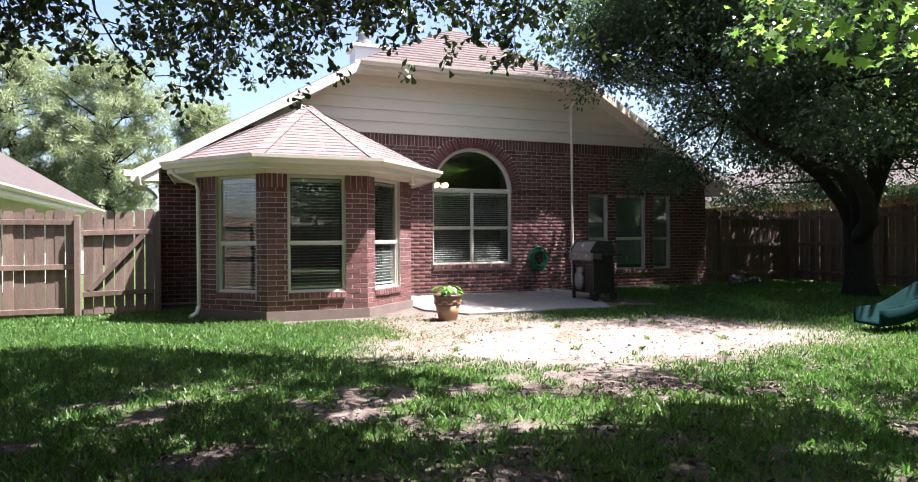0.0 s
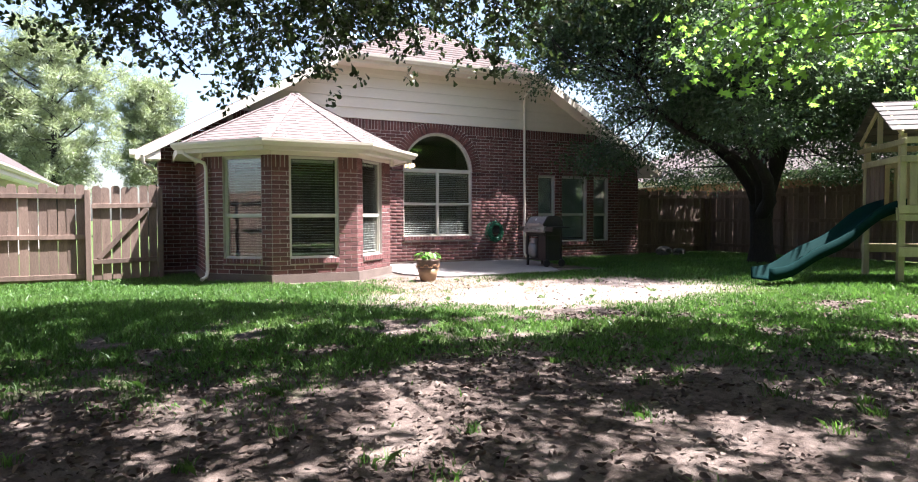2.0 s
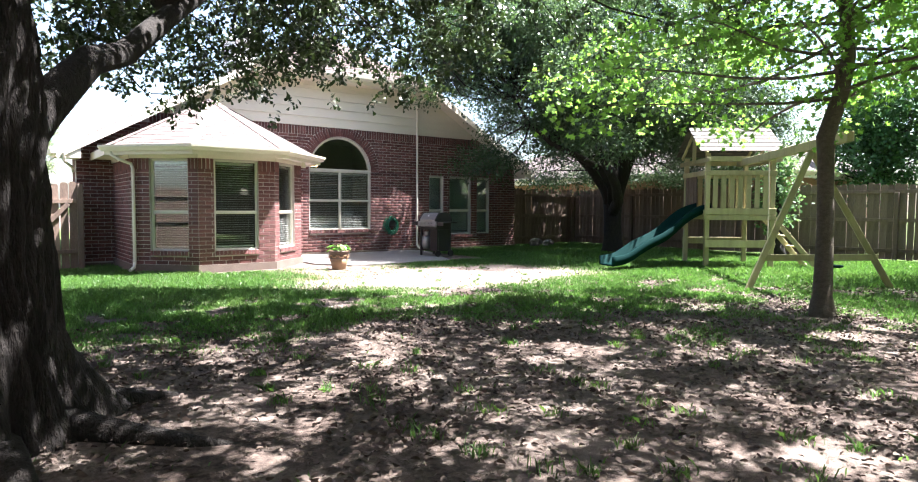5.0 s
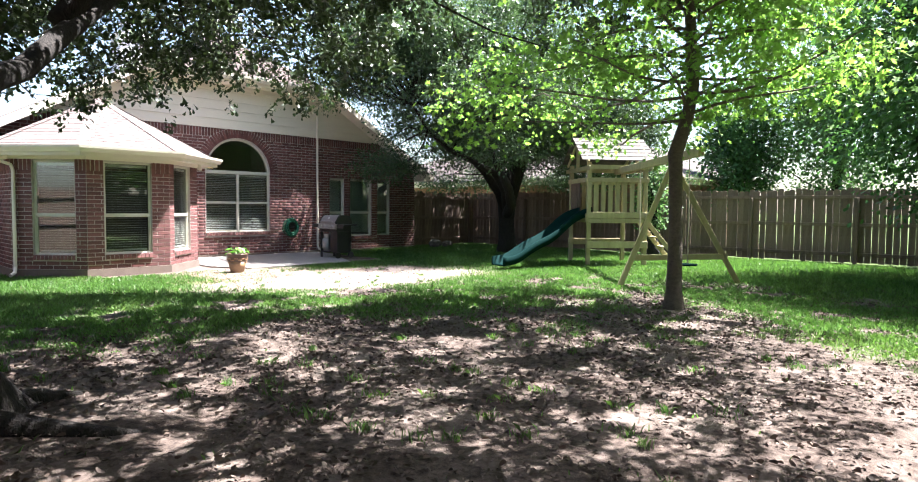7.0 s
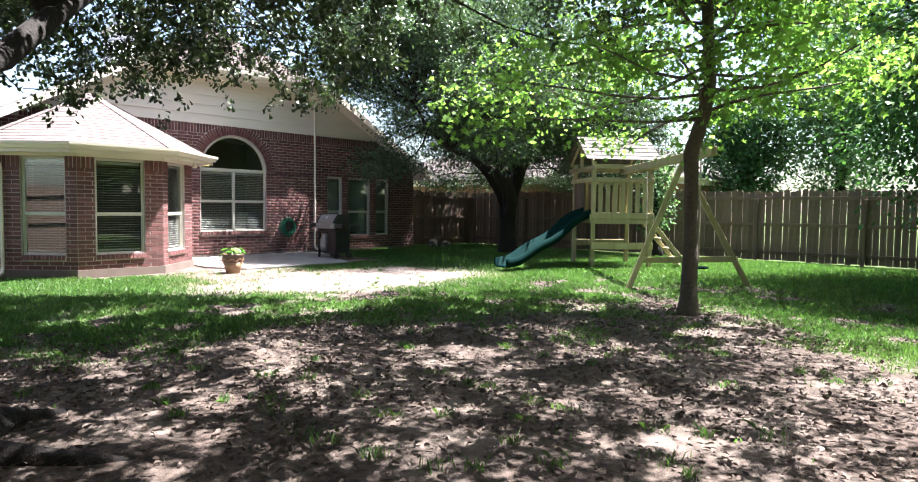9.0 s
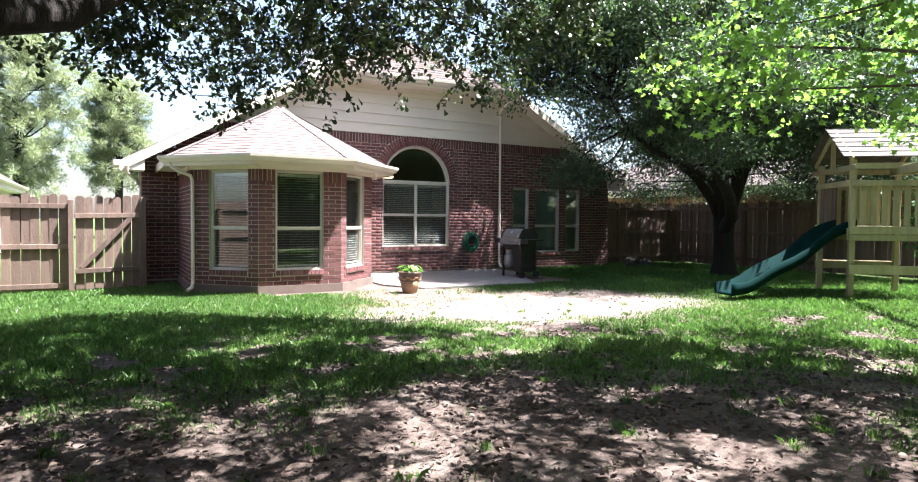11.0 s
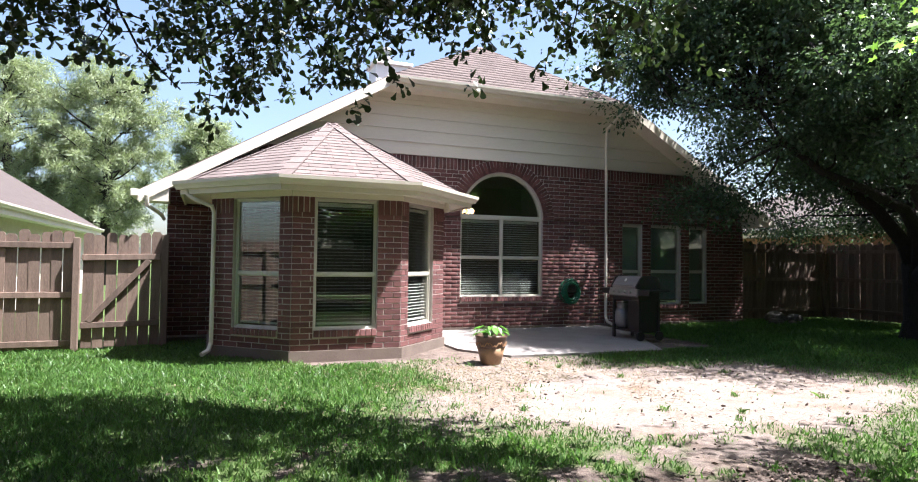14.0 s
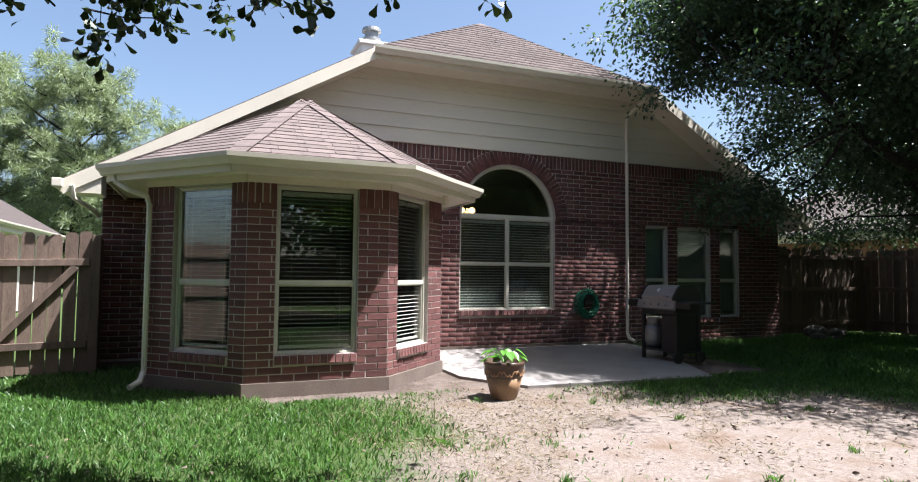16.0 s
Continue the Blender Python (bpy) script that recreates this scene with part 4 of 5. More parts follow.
# chandelier seen through the arched window
lamp = thing("chandelier", "small lit chandelier with amber glass globes", "ceiling lamp", at=(5.35, 13.1, 2.42))
part("stem", tube(bmesh.new(), [(0, 0, 0.1), (0, 0, 0.98)], 0.012, 8), BLACK, lamp)
for k in range(4):
    a = math.radians(45 + 90 * k)
    c = Vector((0.15 * math.cos(a), 0.15 * math.sin(a), 0.06))
    part("arm", tube(bmesh.new(), [(0, 0, 0.12), c * 0.6 + Vector((0, 0, -0.02)), c + Vector((0, 0, -0.06))], 0.008, 6), BLACK, lamp)
    bm = bmesh.new()
    bmesh.ops.create_uvsphere(bm, u_segments=14, v_segments=8, radius=0.06)
    g = part("globe", bm, BULB, lamp, "lit amber globe", smooth=True)
    g.location = c

# ---- patio ----
patio = part("patio", prism(bmesh.new(), [(3.72, 11.82), (3.72, 9.3), (4.2, 8.45), (6.75, 8.3), (8.0, 10.9), (8.05, 11.82)], -0.1, 0.035), CONCRETE)
tagged(patio, "worn grey concrete patio slab", "patio", kind="structure")


# ---- fences ----
def picket_data(h, w=0.1425):
    bm = bmesh.new()
    pts = [(-w / 2, 0), (w / 2, 0), (w / 2, h - 0.035), (w / 2 - 0.03, h), (-w / 2 + 0.03, h), (-w / 2, h - 0.035)]
    a = [bm.verts.new((x, -0.009, z)) for x, z in pts]
    b = [bm.verts.new((x, 0.009, z)) for x, z in pts]
    bm.faces.new(a)
    bm.faces.new(b[::-1])
    for i in range(6):
        j = (i + 1) % 6
        bm.faces.new((a[j], a[i], b[i], b[j]))
    me = bpy.data.meshes.new("picket")
    bm.normal_update()
    bm.to_mesh(me)
    bm.free()
    me.materials.append(FENCE)
    return me


pickets = [picket_data(h) for h in (1.74, 1.76, 1.79)]
tall_pickets = [picket_data(h) for h in (1.89, 1.91, 1.94)]


def fence(name, a, b, label, rails=(0.22, 0.95, 1.6), posts=2.4, first=True, last=True, brace=False, category="fence", gap=0.148, boards=pickets):
    """A run of pickets from a to b; rails and posts stand on the side to the right of the run."""
    a, b = Vector(a), Vector(b)
    length = (b - a).length
    way = (b - a) / length
    m = frame_at(a, way)
    t = thing(name, label, category)
    t.matrix_basis = m
    z = [float(ground_z(*(a + way * s))) for s in (0, length)]
    x = gap / 2
    while x < length - 0.05:
        p = part("picket", random.choice(boards), None, t)
        p.matrix_basis = pose(x, random.uniform(-0.004, 0.004), z[0] + (z[1] - z[0]) * x / length + 0.03 + random.uniform(-0.012, 0.012), random.uniform(-0.3, 0.3), random.uniform(-0.5, 0.5), random.uniform(-1.5, 1.5))
        x += gap + random.uniform(-0.004, 0.005)
    for r in rails:
        part("rail", beam(bmesh.new(), (0, -0.03, z[0] + r), (length, -0.03, z[1] + r), 0.04, 0.088), FENCE, t)
    n = max(1, round(length / posts))
    for i in range(n + 1):
        if (i == 0 and not first) or (i == n and not last):
            continue
        s = length * i / n
        zz = z[0] + (z[1] - z[0]) * s / length
        part("post", boxed(s - 0.045, s + 0.045, -0.14, -0.05, zz - 0.1, zz + 1.72, None, 0.005), FENCE, t)
    if brace:
        part("brace", beam(bmesh.new(), (0.1, -0.032, z[0] + rails[0] + 0.06), (length - 0.15, -0.032, z[1] + rails[-1] - 0.06), 0.036, 0.09), FENCE, t)
    return t


fence("fence", (-3.4, 11.42), (-1.72, 11.42), "weathered brown wooden picket fence beside the gate", (0.12, 0.85, 1.6))
gate = fence("gate", (-1.66, 11.42), (-0.58, 11.42), "closed weathered wooden gate with diagonal brace", (0.38, 1.42), posts=9, first=False, last=False, brace=True, category="gate", gap=0.157)
post = thing("gate_post", "dark weathered wooden gate post at the house", "post")
part("upright", boxed(-0.56, -0.455, 11.36, 11.46, -0.15, 1.74, None, 0.006), FENCE, post)
part("filler_board", boxed(-0.5, -0.48, 11.46, 11.842, -0.08, 1.7, None, 0.003), FENCE, post)
fence("fence", (-3.4, -8.0), (-3.4, 11.38), "weathered brown wooden picket fence along the side")
fence("fence", (12.1, 12.35), (15.35, 12.35), "shaded weathered wooden fence beside the house corner", (0.25, 1.02, 1.74), boards=tall_pickets)
fence("fence", (15.4, 12.3), (16.9, -8.0), "long weathered brown wooden back fence", (0.25, 1.02, 1.74), boards=tall_pickets)
end_wall = part("wall_south", boxed(-3.4, 16.9, -8.1, -8.0, 0.0, 1.85), FENCE)
tagged(end_wall, "plain weathered wooden boundary", "fence", kind="structure")


# ---- trees ----
def branchy(bm, start, end, r0, r1, rng, sag=0.0, bend=0.12, segs=7, n=6):
    """A limb from start to end that wanders a little; returns its points."""
    a, b = np.array(start, float), np.array(end, float)
    size = np.linalg.norm(b - a)
    w1, w2 = rng.normal(size=3) * bend * size, rng.normal(size=3) * bend * size * 0.5
    pts = []
    for i in range(n + 1):
        f = i / n
        p = a + (b - a) * f + w1 * math.sin(math.pi * f) + w2 * math.sin(2 * math.pi * f)
        p[2] -= sag * size * (f * f)
        pts.append(p)
    tube(bm, [Vector(p) for p in pts], [r0 + (r1 - r0) * i / n for i in range(n + 1)], segs)
    return pts


def sprays(centres, count, spread, rng, droop=0.35, flat=0.7):
    """Leaf places and directions round twig centres."""
    c = np.repeat(centres, count, axis=0)
    off = rng.normal(size=c.shape) * spread
    off[:, 2] *= flat
    way = unit(off + rng.normal(size=c.shape) * spread * 0.6)
    way[:, 2] -= droop
    return c + off, way


def twig_leaves(starts, ends, count, rng, jitter=0.05):
    """Leaves set along twigs, in loose rosettes near the tips."""
    n = len(starts)
    f = 1 - rng.random((n, count)) ** 3.0 * 0.9
    p = starts[:, None] + (ends - starts)[:, None] * f[..., None] + rng.normal(size=(n, count, 3)) * jitter
    way = unit((ends - starts).reshape(-1, 3))[:, None] * 0.6 + rng.normal(size=(n, count, 3)) * 0.8
    return p.reshape(-1, 3), way.reshape(-1, 3)


def nearest(points, q):
    d = np.linalg.norm(points - q, axis=1)
    return points[int(np.argmin(d))]


def big_oak():
    rng = np.random.default_rng(3)
    t = thing("oak_tree", "large shade oak with dark furrowed trunk and spreading limbs", "tree")
    base = np.array([-2.23, 0.15, 0.0])
    bm = bmesh.new()
    rings = []
    segs = 150
    heights = [(-0.15, 0.5), (0.05, 0.46), (0.16, 0.42), (0.32, 0.39), (0.6, 0.36), (1.0, 0.345), (1.4, 0.345), (1.75, 0.37), (2.1, 0.36), (2.6, 0.31), (3.2, 0.26), (3.9, 0.2)]
    fine = []
    for (za, ra), (zb, rb) in zip(heights, heights[1:]):
        k = max(1, round((zb - za) / 0.06))
        fine += [(za + (zb - za) * i / k, ra + (rb - ra) * i / k) for i in range(k)]
    for z, r in fine + heights[-1:]:
        ring = []
        for k in range(segs):
            a = 2 * math.pi * k / segs
            flare = max(0, 0.5 - z) * 0.5 * max(0, math.sin(3 * a + 0.6)) + 0.02 * math.sin(5 * a + z * 2)
            ridge = abs(math.sin(15 * a + 1.6 * math.sin(3.1 * z + 2 * a) + 0.9 * math.sin(7.3 * z + 5 * a)))
            rr = r * (1 + 0.05 * math.sin(7 * a + z)) + flare + 0.045 * ridge - 0.03 + rng.uniform(-0.006, 0.006)
            ring.append(bm.verts.new((base[0] - 0.04 * z + rr * math.cos(a), base[1] + 0.03 * z + rr * math.sin(a), z + 0.08)))
        rings.append(ring)
    for a, b in zip(rings, rings[1:]):
        for k in range(segs):
            bm.faces.new((a[k], a[(k + 1) % segs], b[(k + 1) % segs], b[k]))
    bm.faces.new(rings[-1])
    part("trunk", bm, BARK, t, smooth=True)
    nodes = []
    bm = bmesh.new()
    main = [(-2.15, 0.2, 1.5), (-1.9, 0.43, 1.82), (-1.63, 0.76, 2.17), (-1.37, 1.18, 2.33), (-0.957, 1.64, 2.78), (-0.39, 2.2, 3.35), (0.5, 3.1, 3.9), (1.6, 4.4, 4.3), (2.2, 5.6, 4.4)]
    tube(bm, main, [0.17, 0.115, 0.092, 0.084, 0.078, 0.072, 0.062, 0.045, 0.025], 12)
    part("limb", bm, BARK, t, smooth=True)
    nodes += [np.array(p) for p in main[3:]]
    for s, e, r in (((-2.4, 0.2, 2.3), (-5.2, 3.6, 4.9), 0.15), ((-2.5, 0.2, 2.9), (-5.0, -2.5, 5.6), 0.13), ((-2.4, 0.2, 2.8), (0.4, -2.3, 5.3), 0.13), ((-2.5, 0.25, 3.6), (-1.2, 0.8, 7.3), 0.16),
                    ((-2.35, 0.35, 2.5), (-2.8, 5.2, 4.6), 0.14), ((-1.0, 1.7, 2.85), (2.6, 1.5, 4.9), 0.10), ((-0.4, 2.2, 3.35), (-0.9, 5.7, 4.2), 0.09), ((-2.5, 0.25, 3.4), (-3.8, 2.0, 7.0), 0.13)):
        b2 = bmesh.new()
        pts = branchy(b2, s, e, r, 0.03, rng, 0.05)
        nodes += pts[2:]
        part("limb", b2, BARK, t, smooth=True)
    nodes = np.array(nodes)
    # twig centres fill a flattened dome that hangs lower towards its rim
    cs = []
    while len(cs) < 3850:
        a, r = rng.uniform(0, 2 * math.pi), math.sqrt(rng.random()) * 1.03
        # South-east side is stretched out and held above view to shade the ground
        x, y = -1.5 + (5.6 if math.sin(a) > 0 or math.cos(a) < 0 else 7.6) * r * math.cos(a), 1.4 + (5.2 if math.sin(a) > 0 else 6.6) * r * math.sin(a)
        edge = r + 0.12 * math.sin(4 * a + 1) + 0.07 * math.sin(9 * a)
        if edge > 1.03:
            continue
        low = 4.0 - 1.0 * r * r + 0.3 * wobble(x, y, 1.5, 7) + 0.4 * float(smooth(0.0, 2.0, x)) + 1.1 * float(smooth(0.5, 2.0, x) * smooth(1.5, 0.0, y))
        high = 4.6 + 3.2 * math.sqrt(max(0, 1 - r * r))
        z = low + (high - low) * rng.random() ** 1.5
        if r < 0.88 and wobble(x - 0.39 * z, y + 0.2 * z, 1.7, 3) < (-0.45 if x - 0.39 * z < 0.0 else -0.3):
            continue
        cs.append((x, y, z))
    cs = np.array(cs)
    bm = bmesh.new()
    starts, ends = [], []
    for i, c in enumerate(cs):
        d = np.array([rng.normal() * 0.5, rng.normal() * 0.5, -0.25 + rng.normal() * 0.35])
        tip = c + d / np.linalg.norm(d) * rng.uniform(0.35, 0.7)
        if i % 9 == 0:
            branchy(bm, nearest(nodes, c), c, 0.022, 0.007, rng, 0.04, 0.1, 5, 5)
        tube(bm, [Vector(c), Vector((c + tip) / 2 + rng.normal(size=3) * 0.04), Vector(tip)], [0.007, 0.005, 0.003], 4, False)
        starts.append(c), ends.append(tip)
        for q in range(2):
            side = tip + rng.normal(size=3) * np.array([0.25, 0.25, 0.16])
            starts.append((c + tip) / 2), ends.append(side)
    tagged(part("twigwork", bm, BARK, t), kind="stuff")
    p, w = twig_leaves(np.array(starts), np.array(ends), 20, rng, 0.036)
    shade_y = p[:, 1] + 0.2 * p[:, 2]
    keep = ~sun_fleck(p, 0.8, 0.3, np.where(np.hypot(p[:, 0] - 0.39 * p[:, 2] + 2.5, shade_y - 0.4) < 1.7, 0.16, np.where(shade_y < 1.5, 0.31, 0.2)), 11)
    p, w = p[keep], w[keep]
    me = leaves("crown", p, w, 0.088, 0.052, OBOVATE, LEAF_OAK, rng)
    tagged(part("crown", me, None, t, "dark green glossy leaves"), kind="stuff")
    # thick surface roots
    for a, l in ((-35, 1.0), (20, 0.7), (80, 0.8), (200, 0.9), (-80, 0.6)):
        c, s = math.cos(math.radians(a)), math.sin(math.radians(a))
        r2 = bmesh.new()
        tube(r2, [(base[0] + c * f, base[1] + s * f + 0.1 * math.sin(4 * f), 0.14 - 0.06 * (f - 0.4)) for f in (0.4, 0.6, 0.8, 0.45 + l * 0.6, 0.5 + l * 0.8)], [0.12, 0.09, 0.07, 0.05, 0.02], 8)
        part("root", r2, BARK, t, smooth=True)


def live_oak():
    rng = np.random.default_rng(8)
    t = thing("live_oak_tree", "spreading live oak with forked trunk and dense small leaves", "tree")
    bx, by = 12.5, 8.1
    bm = bmesh.new()
    tube(bm, [(bx, by, -0.1), (bx, by, 0.1), (bx - 0.02, by, 0.4), (bx - 0.05, by, 1.0), (bx - 0.05, by, 1.45)], [0.42, 0.33, 0.26, 0.24, 0.27], 14)
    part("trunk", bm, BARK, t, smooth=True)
    nodes = []
    for e, r in (((10.0, 6.6, 4.6), 0.17), ((13.6, 6.2, 4.8), 0.19), ((14.6, 9.2, 4.4), 0.15), ((11.2, 10.0, 4.6), 0.15), ((12.4, 7.9, 6.2), 0.18), ((9.0, 8.6, 4.2), 0.13)):
        b2 = bmesh.new()
        pts = branchy(b2, (bx - 0.05, by, 1.15), e, r, 0.03, rng, 0.0, 0.07, 9)
        nodes += pts[1:]
        part("limb", b2, BARK, t, smooth=True)
    nodes = np.array(nodes)
    cs = []
    boughs = []
    while len(boughs) < 210:
        a, r = rng.uniform(0, 2 * math.pi), math.sqrt(rng.random())
        rad = 5.3 + 0.35 * math.sin(3 * a) + 0.3 * math.sin(7 * a)
        x, y = 12.2 + rad * r * math.cos(a), 7.9 + rad * 0.95 * r * math.sin(a)
        low = 3.1 + 0.45 * wobble(x, y, 1.2, 2) - 1.15 * r * r
        high = 3.6 + 4.0 * math.sqrt(max(0, 1 - r * r))
        z = low + (high - low) * rng.random()
        if (y > 11.0 and x < 12.7 and z < 5.6) or x > 17.4 or (y < 5.0 and x > 8.6):
            continue
        if (z < 4.0 and x < 9.3) or (z < 4.8 and x < 7.6):
            continue
        boughs.append((x, y, z))
    # Extra high boughs, added beyond the crown's outline to shade the patio
    for i in range(22):
        boughs.append((rng.uniform(7.7, 9.8), rng.uniform(6.5, 10.4), rng.uniform(5.4, 7.0)))
    for c in boughs:
        for i in range(15):
            q = np.array(c) + rng.normal(size=3) * np.array([0.48, 0.48, 0.26])
            if q[2] > 2.05 and not (q[1] > 11.1 and q[0] < 12.6 and q[2] < 5.6):
                cs.append(q)
    cs = np.array(cs)
    bm = bmesh.new()
    for c in cs[::15]:
        branchy(bm, nearest(nodes, c), c, 0.03, 0.008, rng, 0.0, 0.1, 5, 5)
    tagged(part("twigwork", bm, BARK, t), kind="stuff")
    p, w = sprays(cs, 84, 0.18, rng)
    me = leaves("crown", p, w, 0.085, 0.046, SMALL, LEAF_LIVE, rng)
    tagged(part("crown", me, None, t, "dense dark green small leaves"), kind="stuff")


def sweetgum():
    rng = np.random.default_rng(5)
    t = thing("sweetgum_tree", "slender young tree with bright green star leaves", "tree")
    x0, y0 = 5.52, -0.55
    line = [(0, 0, -0.05), (0, 0, 0.12), (0.0, 0, 0.3), (0.01, 0, 1.0), (-0.01, 0.01, 1.8), (-0.02, 0.02, 2.1), (0.1, -0.08, 2.6), (0.16, -0.12, 3.0), (0.1, -0.08, 3.9), (0.05, 0, 5.2), (0.1, 0.05, 6.6), (0.05, 0.1, 7.8)]
    bm = bmesh.new()
    tube(bm, [(x0 + a, y0 + b, c) for a, b, c in line], [0.2, 0.14, 0.105, 0.09, 0.086, 0.098, 0.084, 0.078, 0.07, 0.055, 0.04, 0.015], 12)
    part("trunk", bm, BARK_PALE, t, smooth=True)
    cs = []
    for i in range(68):
        z = 2.5 + 5.0 * (i / 68) ** 1.1
        a = i * 2.4
        # High southern branches are lengthened, unseen, to throw shade on the bare ground
        wide = float(smooth(3.8, 4.5, z)) * max(0.0, math.sin(-a - 0.35))
        l = (3.7 + 0.7 * max(0.0, math.sin(a)) - 0.3 * (z - 2.5) + 2.3 * wide * float(smooth(7.6, 5.4, z))) * rng.uniform(0.6, 1.05) * (1 - 0.3 * (1 - wide) * max(0.0, math.cos(a + 0.84))) * (0.76 + 0.22 * math.cos(a) + 0.18 * abs(math.sin(a)))
        e = (x0 + l * math.cos(a), y0 + l * math.sin(a), z + 0.25 + rng.uniform(-0.3, 0.5))
        b2 = bmesh.new()
        pts = branchy(b2, (x0 + 0.08, y0 - 0.05, z), e, 0.024, 0.005, rng, 0.06, 0.06, 5)
        part("branch", b2, BARK_PALE, t)
        for p in pts[2:]:
            for q in range(9):
                c = p + rng.normal(size=3) * np.array([0.42, 0.42, 0.16])
                if wobble(c[0] - 0.39 * c[2], c[1] + 0.2 * c[2], 1.8, 5) > -0.35 and (c[2] > 3.7 or rng.random() < (0.85 if c[1] > 1.2 and c[0] < 7.0 else 0.6)):
                    cs.append(c)
    p, w = sprays(np.array(cs), 15, 0.17, rng, 0.5, 0.5)
    keep = ~sun_fleck(p, 0.7, 0.28, 0.37, 31)
    p, w = p[keep], w[keep]
    me = leaves("crown", p, w, 0.078, 0.082, STAR, LEAF_GUM, rng, 0.08)
    tagged(part("crown", me, None, t, "bright yellow-green star-shaped leaves"), kind="stuff")


def yard_tree(x, y, height, radius, low, mat, seed, label, leaf=0.16, count=600, each=26, name="broadleaf_tree"):
    rng = np.random.default_rng(seed)
    t = thing(name, label, "tree")
    bm = bmesh.new()
    tube(bm, [(x, y, -0.1), (x, y, 0.3), (x + 0.05, y, height * 0.4), (x - 0.05, y + 0.1, height * 0.9)], [0.3, 0.2, 0.15, 0.04], 10)
    part("trunk", bm, BARK, t, smooth=True)
    cs = []
    while len(cs) < count:
        d = rng.normal(size=3)
        d /= np.linalg.norm(d)
        r = rng.random() ** 0.45
        z = (low + height) / 2 + d[2] * r * (height - low) / 2
        k = radius * (1 + 0.18 * math.sin(3 * math.atan2(d[1], d[0]) + seed + z))
        cs.append((x + d[0] * r * k, y + d[1] * r * k, z))
    cs = np.array(cs)
    bm = bmesh.new()
    for c in cs[::14]:
        branchy(bm, (x, y, max(low * 0.7, c[2] - radius * 0.5)), c, 0.05, 0.012, rng, 0, 0.08, 5, 4)
    tagged(part("branchwork", bm, BARK, t), kind="stuff")
    p, w = sprays(cs, each, radius * 0.075 + 0.08, rng)
    me = leaves("crown", p, w, leaf, leaf * 0.6, OVAL if leaf < 0.2 else SMALL, mat, rng)
    tagged(part("crown", me, None, t), kind="stuff")


def pine(x, y, height, low, radius, seed):
    rng = np.random.default_rng(seed)
    t = thing("pine_tree", "tall pine with open grey-green needle clumps", "tree", "pines beyond the fence")
    bm = bmesh.new()
    tube(bm, [(x, y, 0), (x + 0.2, y, height * 0.5), (x, y, height)], [0.28, 0.2, 0.03], 8)
    part("trunk", bm, BARK, t, smooth=True)
    bm = bmesh.new()
    cs = []
    for i in range(64):
        f = (i + rng.random()) / 64
        z = low + (height - low) * f
        l = radius * math.sqrt(max(0.02, 1 - ((f - 0.4) / 0.62) ** 2)) * rng.uniform(0.45, 1.1) + 0.3
        a = i * 2.39
        e = (x + l * math.cos(a), y + l * math.sin(a), z + 0.3 * l + rng.uniform(-0.4, 0.7))
        pts = branchy(bm, (x, y, z), e, 0.06, 0.015, rng, -0.05, 0.08, 4, 5)
        for p in pts[3:]:
            for q in range(3):
                cs.append(np.array(p) + rng.normal(size=3) * np.array([0.4, 0.4, 0.28]))
    tagged(part("branchwork", bm, BARK, t), kind="stuff")
    cs = np.array(cs)
    c = np.repeat(cs, 120, axis=0)
    way = unit(rng.normal(size=c.shape) + np.array([0, 0, 0.35]))
    c = c + way * rng.uniform(0, 0.3, (len(c), 1))
    me = leaves("crown", c, way, 0.27, 0.032, SMALL, NEEDLE, rng)
    tagged(part("crown", me, None, t), kind="stuff")


big_oak()
live_oak()
sweetgum()
yard_tree(12.4, -4.5, 9.0, 4.3, 1.0, LEAF_DARK, 21, "dense leafy green tree in front of the back fence", 0.11, 2100, 44)
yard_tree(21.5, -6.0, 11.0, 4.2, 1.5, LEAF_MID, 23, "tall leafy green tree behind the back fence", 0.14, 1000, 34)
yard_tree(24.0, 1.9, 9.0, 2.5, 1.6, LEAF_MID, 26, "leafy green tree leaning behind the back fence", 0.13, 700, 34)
yard_tree(22.0, 4.7, 6.4, 1.5, 1.2, LEAF_DARK, 22, "dark blue-green tree behind the back fence", 0.13, 480, 30)
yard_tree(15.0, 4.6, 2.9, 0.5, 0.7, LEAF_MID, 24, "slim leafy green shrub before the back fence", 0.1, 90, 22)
# Out of view: guessed from window reflections, added to cut the sky light
for x, y, h, k in ((-4.5, -11.0, 10, 51), (1.0, -11.6, 11, 52), (6.5, -11.2, 10, 53), (12.0, -11.8, 11, 54), (-8.2, -3.5, 9.5, 55)):
    yard_tree(x, y, h, 3.3, 0.8, LEAF_DARK, k, "tall leafy tree beyond the fence, mirrored in windows", 0.32, 480, 24)
for q in ((-5.0, 37, 10.4, 2.6, 3.3, 31), (-9.6, 38, 10.8, 2.4, 3.6, 32), (-14.5, 40, 11, 2, 4.2, 33), (-0.3, 44, 9.5, 3.2, 1.7, 34), (-8, 52, 9, 1, 4.0, 36)):
    pine(*q)


